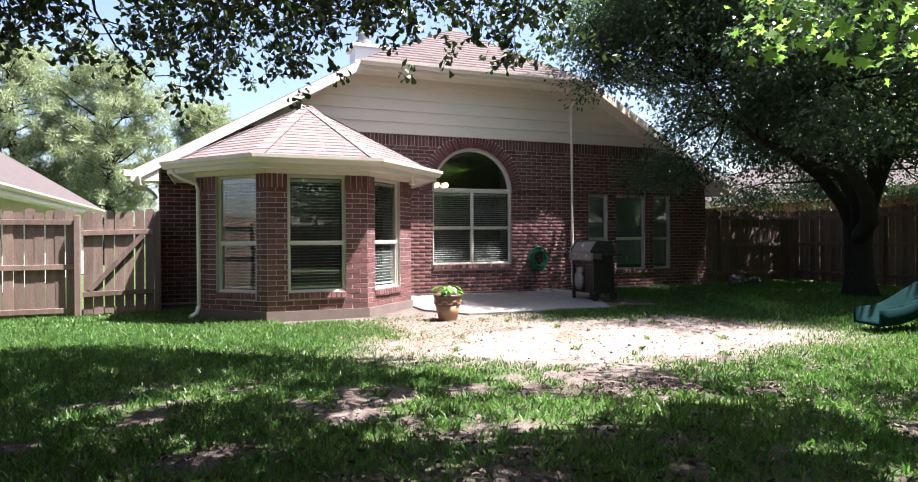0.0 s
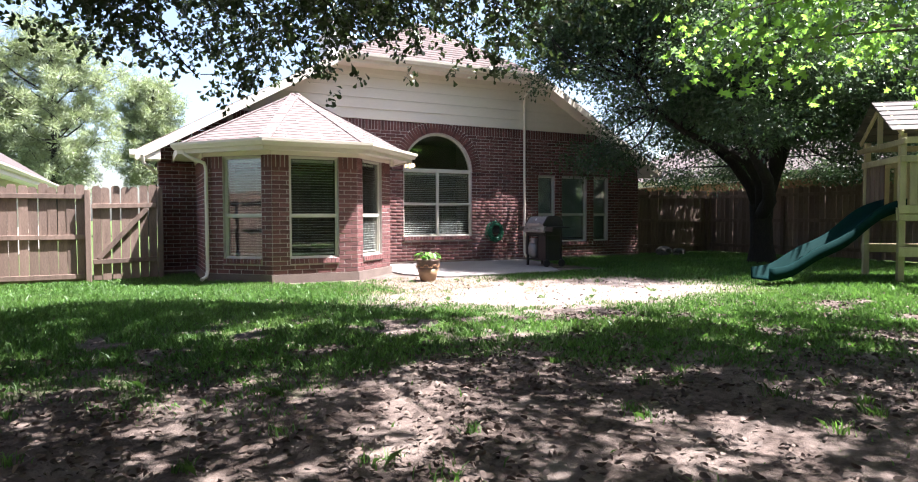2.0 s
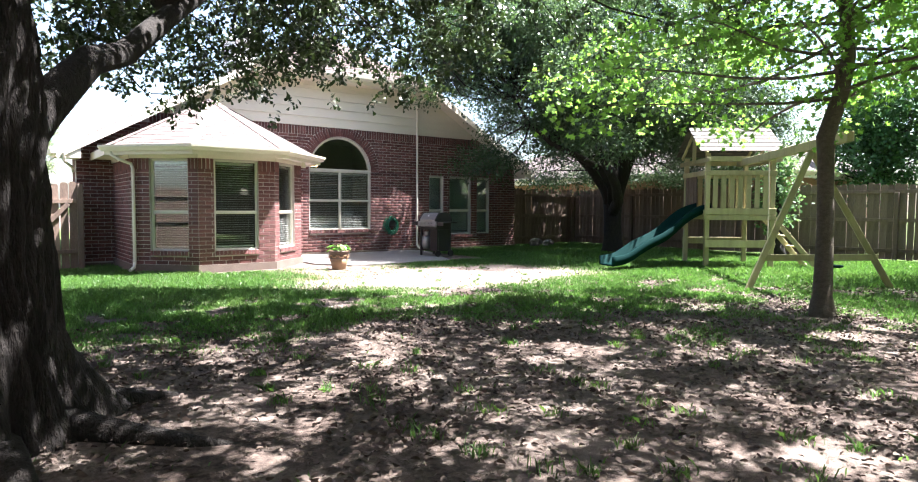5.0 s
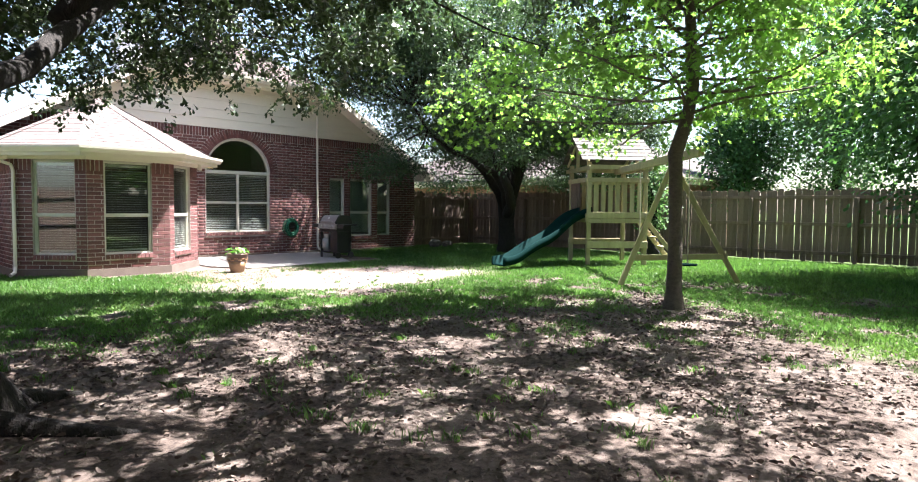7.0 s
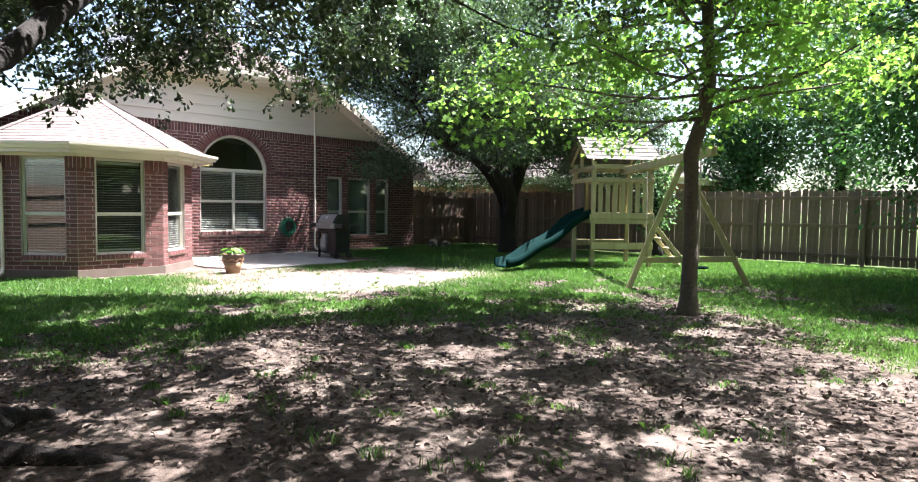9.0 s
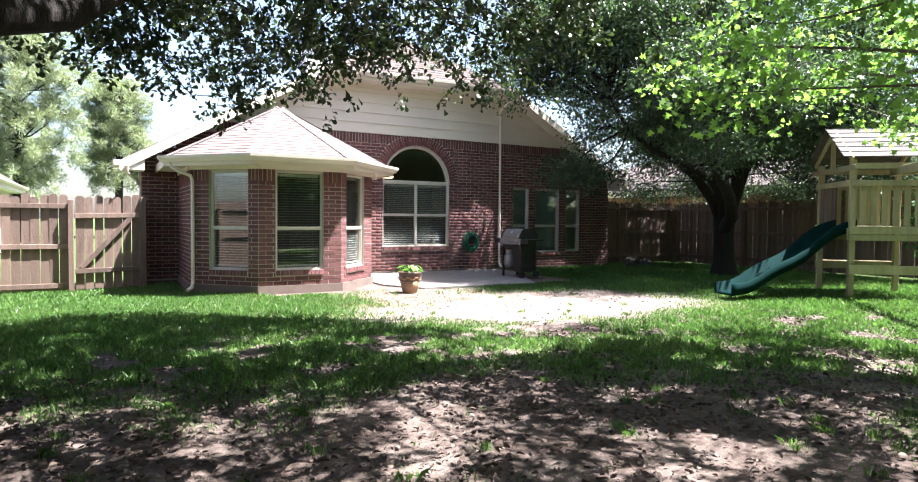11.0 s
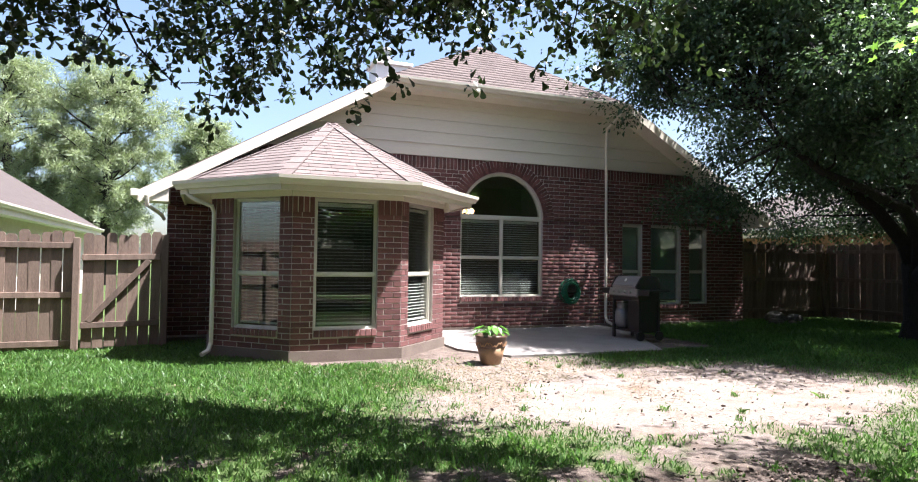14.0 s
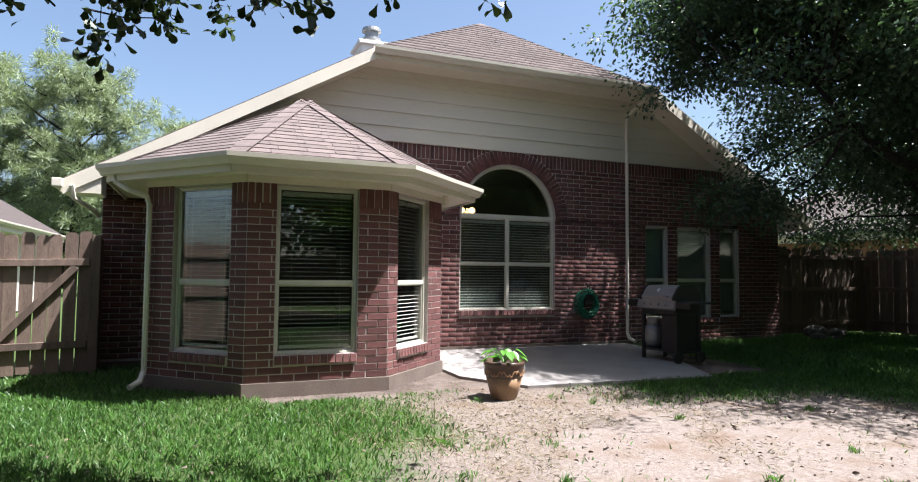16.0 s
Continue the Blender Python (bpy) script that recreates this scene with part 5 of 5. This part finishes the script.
# ---- neighbouring houses ----
def neighbour(name, x0, x1, y0, y1, eave, ridge, wall_mat, label, over=0.5):
    t = thing(name, label, "house")
    bm = bmesh.new()
    for q in ((x0, x0 + 0.2, y0, y1), (x1 - 0.2, x1, y0, y1), (x0 + 0.2, x1 - 0.2, y0, y0 + 0.2), (x0 + 0.2, x1 - 0.2, y1 - 0.2, y1)):
        box(bm, *q, 0, eave)
    part("wall", bm, wall_mat, t)
    a, b, c, d = x0 - over, x1 + over, y0 - over, y1 + over
    mx, h = (a + b) / 2, (b - a) / 2
    r0, r1 = (mx, c + h, ridge), (mx, d - h, ridge)
    z = eave + 0.05
    for pts in ([(a, c, z), (b, c, z), r0], [(b, c, z), (b, d, z), r1, r0], [(b, d, z), (a, d, z), r1], [(a, d, z), (a, c, z), r0, r1]):
        slab("roof", pts, SHINGLE_DARK, t, 0.06, "faded brown asphalt shingle roof")
    bm = bmesh.new()
    for q in ((a, a + 0.03, c, d), (b - 0.03, b, c, d), (a + 0.03, b - 0.03, c, c + 0.03), (a + 0.03, b - 0.03, d - 0.03, d)):
        box(bm, *q, eave - 0.2, eave + 0.04)
    part("fascia", bm, TRIM, t)
    part("soffit", boxed(a + 0.03, b - 0.03, c + 0.03, d - 0.03, eave - 0.16, eave - 0.13), WHITE, t)
    gutter([(a, d, eave + 0.04), (a, c, eave + 0.04), (b, c, eave + 0.04), (b, d, eave + 0.04)], t)


neighbour("neighbour_house", -14.7, -4.4, 10.8, 28.4, 2.45, 6.35, WHITEBRICK, "pale brick house with brown shingle roof beyond fence")
neighbour("neighbour_house", 17.7, 28.0, 6.0, 22.0, 2.5, 4.9, TANBRICK, "tan brick house with brown shingle roof beyond fence")


# ---- play set ----
def play_set():
    t = thing("play_set", "weathered wooden play tower with slide and swing beam", "play set", at=(9.8, 3.5, 0.07), turn=-39.7)
    W, D = 1.32, 1.36

    def board(name, a, b, w, h, mat=PLAYWOOD, up=(0, 0, 1), label=""):
        return part(name, beam(bmesh.new(), a, b, w, h, up), mat, t, label)

    for x, y in ((0, 0), (W, 0), (0, D), (W, D)):
        board("post", (x, y, -0.08), (x, y, 2.36), 0.09, 0.09, up=(0, 1, 0))
    for y in (-0.06, D + 0.06):
        board("rail", (-0.05, y, 1.96), (W + 0.05, y, 1.96), 0.035, 0.1)
        board("rail", (-0.05, y, 2.25), (W + 0.05, y, 2.25), 0.035, 0.1)
        board("rim_joist", (-0.06, y, 1.17), (W + 0.06, y, 1.17), 0.035, 0.13)
        board("rim_joist", (-0.06, y + 0.002, 1.04), (W + 0.06, y + 0.002, 1.04), 0.03, 0.1)
        board("lower_rail", (-0.05, y, 0.5), (W + 0.05, y, 0.5), 0.035, 0.15)
    for x in (-0.06, W + 0.06):
        board("rail", (x, -0.03, 1.96), (x, D + 0.03, 1.96), 0.035, 0.1)
        board("rail", (x, -0.25, 2.22), (x, D + 0.25, 2.22), 0.035, 0.09)
        board("rim_joist", (x, -0.03, 1.1), (x, D + 0.03, 1.1), 0.035, 0.2)
    for i in range(9):
        y = 0.04 + i * (D - 0.08) / 8
        board("deck_board", (0, y, 1.19), (W, y, 1.19), 0.135, 0.025)
    for i in range(7):
        x = 0.15 + i * (W - 0.3) / 6
        for y in (-0.035, D + 0.035):
            board("rail_picket", (x, y, 1.24), (x, y, 1.92), 0.1, 0.018, up=(0, 1, 0))
    for i in range(4):
        y = 0.62 + i * 0.19
        board("rail_picket", (-0.035, y, 1.2), (-0.035, y, 1.95), 0.15, 0.018, mat=FENCE, up=(1, 0, 0))
    # gabled roof of overlapping boards, ridge along the front
    RZ, EZ, over = 2.95, 2.38, 0.2
    for sgn, y0 in ((1, -0.14), (-1, D + 0.14)):
        n = 6
        for i in range(n):
            f0, f1 = i / n, (i + 1.25) / n
            a = Vector((0, y0 + (D / 2 - y0) * f0, EZ + (RZ - EZ) * f0 + 0.022))
            b = Vector((0, y0 + (D / 2 - y0) * min(f1, 1.02), EZ + (RZ - EZ) * min(f1, 1.02) + 0.004))
            d = (b - a)
            mid = (a + b) / 2
            up = Vector((0, -d.z, d.y)).normalized() * (1 if sgn > 0 else -1)
            board("roof_board", (-over, mid.y, mid.z), (W + over, mid.y, mid.z), d.length, 0.018, GREYWOOD, up)
        for x in (-0.06, W + 0.06):
            board("rafter", (x, y0, EZ - 0.03), (x, D / 2, RZ - 0.03), 0.035, 0.085)
    for x in (-0.06, W + 0.06):
        board("king_post", (x, D / 2, 2.2), (x, D / 2, RZ - 0.05), 0.05, 0.07, up=(1, 0, 0))
    # swing beam with its A-frame
    inv = t.matrix_basis.inverted()
    a, b = inv @ Vector((10.55, 3.25, 2.24)), inv @ Vector((7.1, -0.2, 2.27))
    board("swing_beam", a, b, 0.09, 0.14)
    apex = inv @ Vector((8.0, 0.68, 2.18))
    for foot in ((7.07, 1.14, 0.05), (9.07, -0.1, 0.05)):
        f = inv @ Vector(foot)
        way = (f - apex).normalized()
        board("swing_leg", apex - way * 0.05, f + way * 0.06, 0.09, 0.09, up=(0.3, 0.9, 0.1))
    c0, c1 = inv @ Vector((7.28, 1.01, 0.55)), inv @ Vector((8.86, 0.03, 0.55))
    board("cross_brace", c0, c1, 0.035, 0.1)
    # green slide: wavy bed between raised sides
    bm = bmesh.new()
    prev = None
    n = 26
    e = inv @ Vector((7.72, 4.4, 0.0))
    s = Vector((0.02, 0.3, 0))
    flat = (Vector((e.x, e.y, 0)) - s)
    across = Vector((-flat.y, flat.x, 0)).normalized()
    prof = [(-0.24, 0.0), (-0.24, 0.18), (-0.2, 0.19), (-0.185, 0.03), (0.185, 0.03), (0.2, 0.19), (0.24, 0.18), (0.24, 0.0)]
    for i in range(n + 1):
        f = i / n
        z = 1.13 * (1 - 0.5 * f - 0.5 * float(smooth(0.0, 0.95, f))) + 0.05 * math.sin(f * 11.0) * math.sin(math.pi * f) + 0.05 * smooth(0.8, 1, f) + 0.03
        c = s + flat * f + Vector((0, 0, float(z)))
        row = [bm.verts.new(c + across * p + Vector((0, 0, q))) for p, q in prof]
        if prev:
            for k in range(len(prof)):
                bm.faces.new((prev[k], prev[(k + 1) % 8], row[(k + 1) % 8], row[k]))
        else:
            bm.faces.new(row[::-1])
        prev = row
    bm.faces.new(prev)
    bmesh.ops.recalc_face_normals(bm, faces=bm.faces)
    part("slide", bm, GREENPLASTIC, t, "wavy green plastic slide", smooth=True)
    # ladder at the right-hand side
    l0, l1 = Vector((W + 0.05, 0.15, 1.1)), Vector((W + 0.9, -0.1, 0.0))
    for dy in (0.0, 0.5):
        board("ladder_side", l0 + Vector((0, dy, 0)), l1 + Vector((0, dy, 0)), 0.035, 0.1)
    for i in range(1, 5):
        q = l0.lerp(l1, i / 5)
        board("ladder_step", q, q + Vector((0, 0.5, 0)), 0.1, 0.03)
    t.matrix_basis = pose(10.35, 3.85, 0.01, 0, 0, -39.7) @ Matrix.Diagonal((1.045, 1.045, 1.045, 1))


play_set()
swing = thing("disc_swing", "dark green disc swing on a pale rope", "swing", at=(7.9, 0.33, 0.0))
bm = lathe(bmesh.new(), [(0.05, 0.42), (0.15, 0.425), (0.165, 0.44), (0.16, 0.455), (0.03, 0.465)], 22)
part("seat", bm, GREENPLASTIC, swing, smooth=True)
part("rope", tube(bmesh.new(), [(0, 0, 0.45), (0.01, 0, 1.3), (0.02, 0.02, 2.24)], 0.01, 6), ROPE, swing)
chain = thing("rope_swing", "worn rope hanging from the swing beam", "rope", at=(9.83, 2.26, 0.0))
part("rope", tube(bmesh.new(), [(0, 0, 0.5), (0.02, 0, 1.2), (0.01, 0.01, 2.24)], 0.012, 6), ROPE, chain)


# ---- patio things ----
def grill():
    g = thing("gas_grill", "black and stainless gas grill with closed lid", "grill", at=(7.28, 9.68, 0.03), turn=-90)

    def p(name, bm, mat, label="", parent=None):
        return part(name, bm, mat, parent or g, label)

    for x in (-0.36, 0.36):
        for y in (-0.2, 0.2):
            p("leg", boxed(x - 0.025, x + 0.025, y - 0.025, y + 0.025, 0.06 if x > 0 else 0.0, 0.72, None, 0.004), BLACK)
    p("shelf", boxed(-0.36, 0.36, -0.2, 0.2, 0.14, 0.17, None, 0.004), BLACK)
    p("side_panel", boxed(0.34, 0.36, -0.19, 0.19, 0.17, 0.72), BLACK)
    p("back_panel", boxed(-0.34, 0.34, 0.19, 0.205, 0.17, 0.72), BLACK)
    p("cupboard_door", boxed(0.06, 0.34, -0.215, -0.2, 0.17, 0.7, None, 0.004), BLACK)
    p("firebox", boxed(-0.37, 0.37, -0.24, 0.24, 0.68, 0.88, None, 0.02), BLACK)
    bm = bmesh.new()
    prof = [(-0.26, 0.76), (-0.3, 0.78), (-0.27, 0.9), (-0.23, 0.9)]
    vs = [[bm.verts.new((x, y, z)) for y, z in prof] for x in (-0.4, 0.4)]
    for i in range(4):
        j = (i + 1) % 4
        bm.faces.new((vs[0][i], vs[1][i], vs[1][j], vs[0][j]))
    bm.faces.new(vs[0][::-1])
    bm.faces.new(vs[1])
    bmesh.ops.recalc_face_normals(bm, faces=bm.faces)
    panel = p("control_panel", bm, STEEL, "stainless control panel")
    for i in range(4):
        bm = lathe(bmesh.new(), [(0.024, 0), (0.026, 0.012), (0.02, 0.03), (0.006, 0.032)], 14)
        k = p("knob", bm, STEEL, "", panel)
        k.matrix_basis = pose(-0.24 + 0.16 * i, -0.288, 0.84, 76)
    # lid: rounded hood with dark cast ends
    arc = [(-0.25, 0.89), (-0.262, 0.94), (-0.17, 1.08), (-0.12, 1.115), (0.06, 1.12), (0.17, 1.09), (0.235, 0.99), (0.24, 0.89)]
    for x0, x1, mat, nm, grow in ((-0.34, 0.34, STEEL, "lid", 0.0), (-0.375, -0.34, BLACK, "lid_end", 0.012), (0.34, 0.375, BLACK, "lid_end", 0.012)):
        bm = bmesh.new()
        c = Vector((0, 0, 0.92))
        vs = [[bm.verts.new((x, y * (1 + grow * 3), 0.89 + (z - 0.89) * (1 + grow * 4))) for y, z in arc] for x in (x0, x1)]
        for i in range(len(arc)):
            j = (i + 1) % len(arc)
            bm.faces.new((vs[0][i], vs[1][i], vs[1][j], vs[0][j]))
        bm.faces.new(vs[0][::-1])
        bm.faces.new(vs[1])
        bmesh.ops.recalc_face_normals(bm, faces=bm.faces)
        p(nm, bm, mat, "stainless hood" if mat is STEEL else "")
    p("lid_handle", tube(bmesh.new(), [(-0.25, -0.22, 0.95), (-0.25, -0.3, 0.96), (0.25, -0.3, 0.96), (0.25, -0.22, 0.95)], 0.012, 8), STEEL)
    gauge = lathe(bmesh.new(), [(0.03, 0), (0.03, 0.01), (0.005, 0.012)], 16)
    q = p("gauge", gauge, WHITE)
    q.matrix_basis = pose(0, -0.212, 1.045, 60)
    for s in (-1, 1):
        x0, x1 = sorted((s * 0.39, s * 0.68))
        p("side_table", boxed(x0, x1, -0.23, 0.2, 0.86, 0.89, None, 0.008), BLACK)
        p("side_apron", boxed(x0, x1, -0.25, -0.235, 0.79, 0.885, None, 0.004), BLACK)
    for y in (-0.2, 0.2):
        bm = lathe(bmesh.new(), [(0.03, -0.02), (0.08, -0.02), (0.085, 0), (0.08, 0.02), (0.03, 0.02)], 18)
        w = p("wheel", bm, BLACK)
        w.matrix_basis = pose(0.39, y, 0.085, 0, 90, 0)


grill()
tank = thing("propane_tank", "small pale propane tank under the grill", "gas tank", at=(7.22, 9.98, 0.2))
bm = lathe(bmesh.new(), [(0.1, 0), (0.11, 0.03), (0.145, 0.08), (0.15, 0.14), (0.15, 0.27), (0.13, 0.33), (0.05, 0.36), (0.03, 0.4)], 20)
part("body", bm, GALV, tank, smooth=True)
part("collar", lathe(bmesh.new(), [(0.1, 0.34), (0.1, 0.45), (0.095, 0.45), (0.095, 0.34)], 16), GALV, tank)

pot = thing("plant_pot", "brown glazed planter pot with dark scrolled band", "plant pot", at=(3.7, 8.06, 0.0))
bm = lathe(bmesh.new(), [(0.125, 0.0), (0.135, 0.012), (0.165, 0.12), (0.192, 0.225)], 32)
part("body", bm, POT, pot, smooth=True)
bm = lathe(bmesh.new(), [(0.192, 0.225), (0.2, 0.27), (0.205, 0.33), (0.21, 0.345), (0.218, 0.36), (0.22, 0.385), (0.2, 0.392), (0.188, 0.38), (0.186, 0.33)], 32)
part("rim", bm, POTDARK, pot, "dark brown glazed rim", smooth=True)
for k in range(16):
    a0 = 2 * math.pi * k / 16
    pts = []
    for i in range(9):
        f = i / 8
        a = a0 + (f - 0.5) * 0.42
        z = 0.275 + 0.026 * math.sin(f * 2 * math.pi) * (1 if k % 2 else -1)
        r = 0.2015 + 0.03 * (z - 0.275)
        pts.append((r * math.cos(a), r * math.sin(a), z))
    part("relief_scroll", tube(bmesh.new(), pts, 0.0075, 5), POTSCROLL, pot, "raised terracotta scrollwork")
part("soil", lathe(bmesh.new(), [(0.18, 0.33), (0.186, 0.35), (0.1, 0.36), (0.02, 0.362)], 24), SOIL, pot)
plant = thing("potted_plant", "small bright green leafy plant in the pot", "plant", at=(3.7, 8.06, 0.355))
rng = np.random.default_rng(12)
for k in range(13):
    a = rng.uniform(0, 2 * math.pi)
    l = rng.uniform(0.06, 0.24)
    h = rng.uniform(0.05, 0.16)
    tip = Vector((l * 0.7 * math.cos(a), l * 0.7 * math.sin(a), h))
    st = part("stem", tube(bmesh.new(), [(0, 0, 0), tip * 0.5 + Vector((0, 0, 0.03)), tip], 0.004, 5), PLANT, plant)
    bm = bmesh.new()
    out = Vector((math.cos(a), math.sin(a), rng.uniform(-0.6, 0.1))).normalized()
    side = Vector((-math.sin(a), math.cos(a), 0))
    rows = []
    L = rng.uniform(0.1, 0.17)
    for i in range(6):
        f = i / 5
        w = L * 0.3 * math.sin(math.pi * min(1, 0.12 + f * 0.88)) + 0.002
        c = tip + out * L * f + Vector((0, 0, -0.05 * f * f))
        rows.append([bm.verts.new(c - side * w + Vector((0, 0, 0.012))), bm.verts.new(c), bm.verts.new(c + side * w + Vector((0, 0, 0.012)))])
    for p0, p1 in zip(rows, rows[1:]):
        for i in (0, 1):
            bm.faces.new((p0[i], p0[i + 1], p1[i + 1], p1[i]))
    part("leaf", bm, PLANT, plant, smooth=True)

reel = thing("garden_hose", "coiled green garden hose hung on wall bracket", "hose", at=(7.2, WALL_Y - 0.02, 0.8))
for k in range(14):
    r = 0.14 + 0.09 * rng.random()
    ox, oz, oy = rng.normal() * 0.02, rng.normal() * 0.02 - 0.02, -0.04 - 0.009 * k
    pts = [(ox + r * math.cos(a), oy + 0.01 * math.sin(2 * a + k), oz + r * 1.15 * math.sin(a)) for a in (2 * math.pi * i / 28 for i in range(29))]
    part("hose_loop", tube(bmesh.new(), pts, 0.0105, 7, False), HOSE, reel, smooth=True)
part("bracket", boxed(-0.1, 0.1, -0.14, 0.015, -0.06, 0.12, None, 0.02), BLACK, reel)
part("tap", tube(bmesh.new(), [(0.02, 0.0, 0.3), (0.02, -0.06, 0.3), (0.02, -0.08, 0.26)], 0.014, 8), BLACK, reel)
part("loose_end", tube(bmesh.new(), [(0.02, -0.08, 0.26), (-0.04, -0.1, 0.2), (-0.09, -0.09, 0.1), (-0.13, -0.08, 0.0)], 0.0105, 7), HOSE, reel, smooth=True)


def rock(x, y, size, seed, label="rough grey landscaping rock by the fence"):
    r = np.random.default_rng(seed)
    bm = bmesh.new()
    bmesh.ops.create_icosphere(bm, subdivisions=2, radius=size)
    k = r.normal(size=(4, 3)) * 3 / size
    for v in bm.verts:
        f = 1 + 0.16 * sum(math.sin(float(np.dot(q, v.co)) * 0.35) for q in k)
        v.co = Vector((v.co.x * f * 1.15, v.co.y * f, v.co.z * f * 0.75))
    o = part("rock", bm, ROCK)
    o.location = (x, y, float(ground_z(x, y)) + size * 0.4)
    tagged(o, label, "rock", "rocks by the fence")


for i, (x, y, s) in enumerate(((12.5, 11.3, 0.16), (12.95, 11.75, 0.22), (13.3, 11.55, 0.18), (12.75, 11.1, 0.1))):
    rock(x, y, s, 40 + i)


# ---- grass, tufts and fallen leaves ----
def in_house(x, y):
    bay = (y > 8.85) & (x > 0.1) & (x < 3.75) & (y > 8.9 + np.abs(x - 1.92) - 0.8)
    slab_area = (x > 3.7) & (x < 8.0) & (y > 8.4) & (y > 8.3 + 2.08 * (x - 6.75))
    return (y > 11.8) & (x > -0.55) & (x < 12.05) | bay | slab_area


def grass():
    rng = np.random.default_rng(17)
    N = 680000
    x, y = rng.uniform(-3.3, 15.3, N), rng.uniform(-3.5, 12.2, N)
    g = grass_amount(x, y)
    clump = 0.5 + 0.5 * wobble(x, y, 5.0, 9)
    keep = (rng.random(N) < np.clip(g * (0.55 + 0.45 * clump), 0, 1) * np.where(g < 0.2, 0.35 * clump, 1)) & ~in_house(x, y)
    far = (x > 8.5) | (y > 9.5)
    keep &= ~far | (rng.random(N) < 0.55)
    x, y, g = x[keep], y[keep], g[keep]
    n = len(x)
    h = rng.uniform(0.025, 0.075, n) * (0.55 + 0.45 * g) * np.where(x > 8.5, 1.25, 1)
    a = rng.uniform(0, 2 * np.pi, n)
    w = rng.uniform(0.003, 0.006, n) * np.where((x > 8.5) | (y > 9.5), 1.8, 1.2)
    lean = rng.normal(size=(n, 2)) * 0.45 * h[:, None]
    base = np.stack([x, y, ground_z(x, y) - 0.006], -1)
    side = np.stack([np.cos(a), np.sin(a), np.zeros(n)], -1) * w[:, None]
    top = base + np.stack([lean[:, 0], lean[:, 1], h], -1)
    mid = base + np.stack([lean[:, 0] * 0.35, lean[:, 1] * 0.35, h * 0.6], -1)
    verts = np.stack([base - side, base + side, mid + side * 0.8, top, mid - side * 0.8], 1).reshape(-1, 3)
    me = sheet("grass", verts, np.arange(n * 5).reshape(n, 5), GRASS, 5)
    tagged(part("grass", me, None), "short green lawn grass blades", "grass", kind="stuff")


def straw():
    """Short dead grass where the lawn gives out by the patio."""
    rng = np.random.default_rng(37)
    N = 15000
    x, y = rng.normal(3.3, 1.3, N), rng.normal(6.9, 1.2, N)
    keep = (speckle(x, y, 0.5, 8) > 0.35) & ~in_house(x, y) & (y < 8.6)
    x, y = x[keep], y[keep]
    n = len(x)
    way = np.stack([rng.normal(size=n), rng.normal(size=n), np.abs(rng.normal(size=n)) * 0.35], -1)
    base = np.stack([x, y, ground_z(x, y) + 0.003], -1)
    me = leaves("dry_grass", base, way, 0.06, 0.005, SMALL, STRAW, rng, 0.2)
    tagged(part("dry_grass", me, None), "short straw-coloured dead grass by the patio", "grass", kind="stuff")


def tufts():
    """Weedy clumps on the thin ground."""
    rng = np.random.default_rng(23)
    P = []
    while len(P) < 210:
        x, y = rng.uniform(-3.2, 9.0), rng.uniform(-3.4, 8.4)
        g = float(grass_amount(x, y))
        if g < 0.75 and (y < 3.6 or rng.random() < 0.3) and not bool(in_house(x, y)) and rng.random() < 0.8:
            P.append((x, y))
    P = np.array(P)
    k = 34
    c = np.repeat(P, k, axis=0) + rng.normal(size=(len(P) * k, 2)) * 0.035 * np.repeat(rng.uniform(0.5, 1.8, len(P)), k)[:, None]
    n = len(c)
    h = rng.uniform(0.02, 0.075, n)
    a = rng.uniform(0, 2 * np.pi, n)
    base = np.stack([c[:, 0], c[:, 1], ground_z(c[:, 0], c[:, 1]) - 0.005], -1)
    side = np.stack([np.cos(a), np.sin(a), 0 * a], -1) * 0.0035
    lean = rng.normal(size=(n, 2)) * 0.6 * h[:, None]
    top = base + np.stack([lean[:, 0], lean[:, 1], h], -1)
    mid = base + np.stack([lean[:, 0] * 0.3, lean[:, 1] * 0.3, h * 0.7], -1)
    verts = np.stack([base - side, base + side, mid + side * 0.8, top, mid - side * 0.8], 1).reshape(-1, 3)
    me = sheet("weed_tufts", verts, np.arange(n * 5).reshape(n, 5), GRASS, 5)
    tagged(part("weed_tufts", me, None), "scattered green weed tufts on bare earth", "weeds", kind="stuff")


def litter():
    rng = np.random.default_rng(29)
    N = 120000
    x, y = rng.uniform(-3.3, 11.0, N), rng.uniform(-3.8, 8.6, N)
    g = grass_amount(x, y)
    want = np.where(y < 3.5, 0.95, 0.1) * (1 - 0.75 * g) * smooth(11, 7, x) * (0.5 + 0.5 * wobble(x, y, 2.1, 6))
    keep = (rng.random(N) < want) & ~in_house(x, y)
    x, y = x[keep], y[keep]
    n = len(x)
    way = np.stack([rng.normal(size=n), rng.normal(size=n), rng.normal(size=n) * 0.22], -1)
    base = np.stack([x, y, ground_z(x, y) + 0.008 + rng.random(n) * 0.015], -1)
    me = leaves("fallen_leaves", base, way, 0.04, 0.02, OVAL, LITTER, rng, 0.2)
    tagged(part("fallen_leaves", me, None), "dry brown fallen oak leaves", "leaf litter", kind="stuff")


grass()
straw()
tufts()
litter()
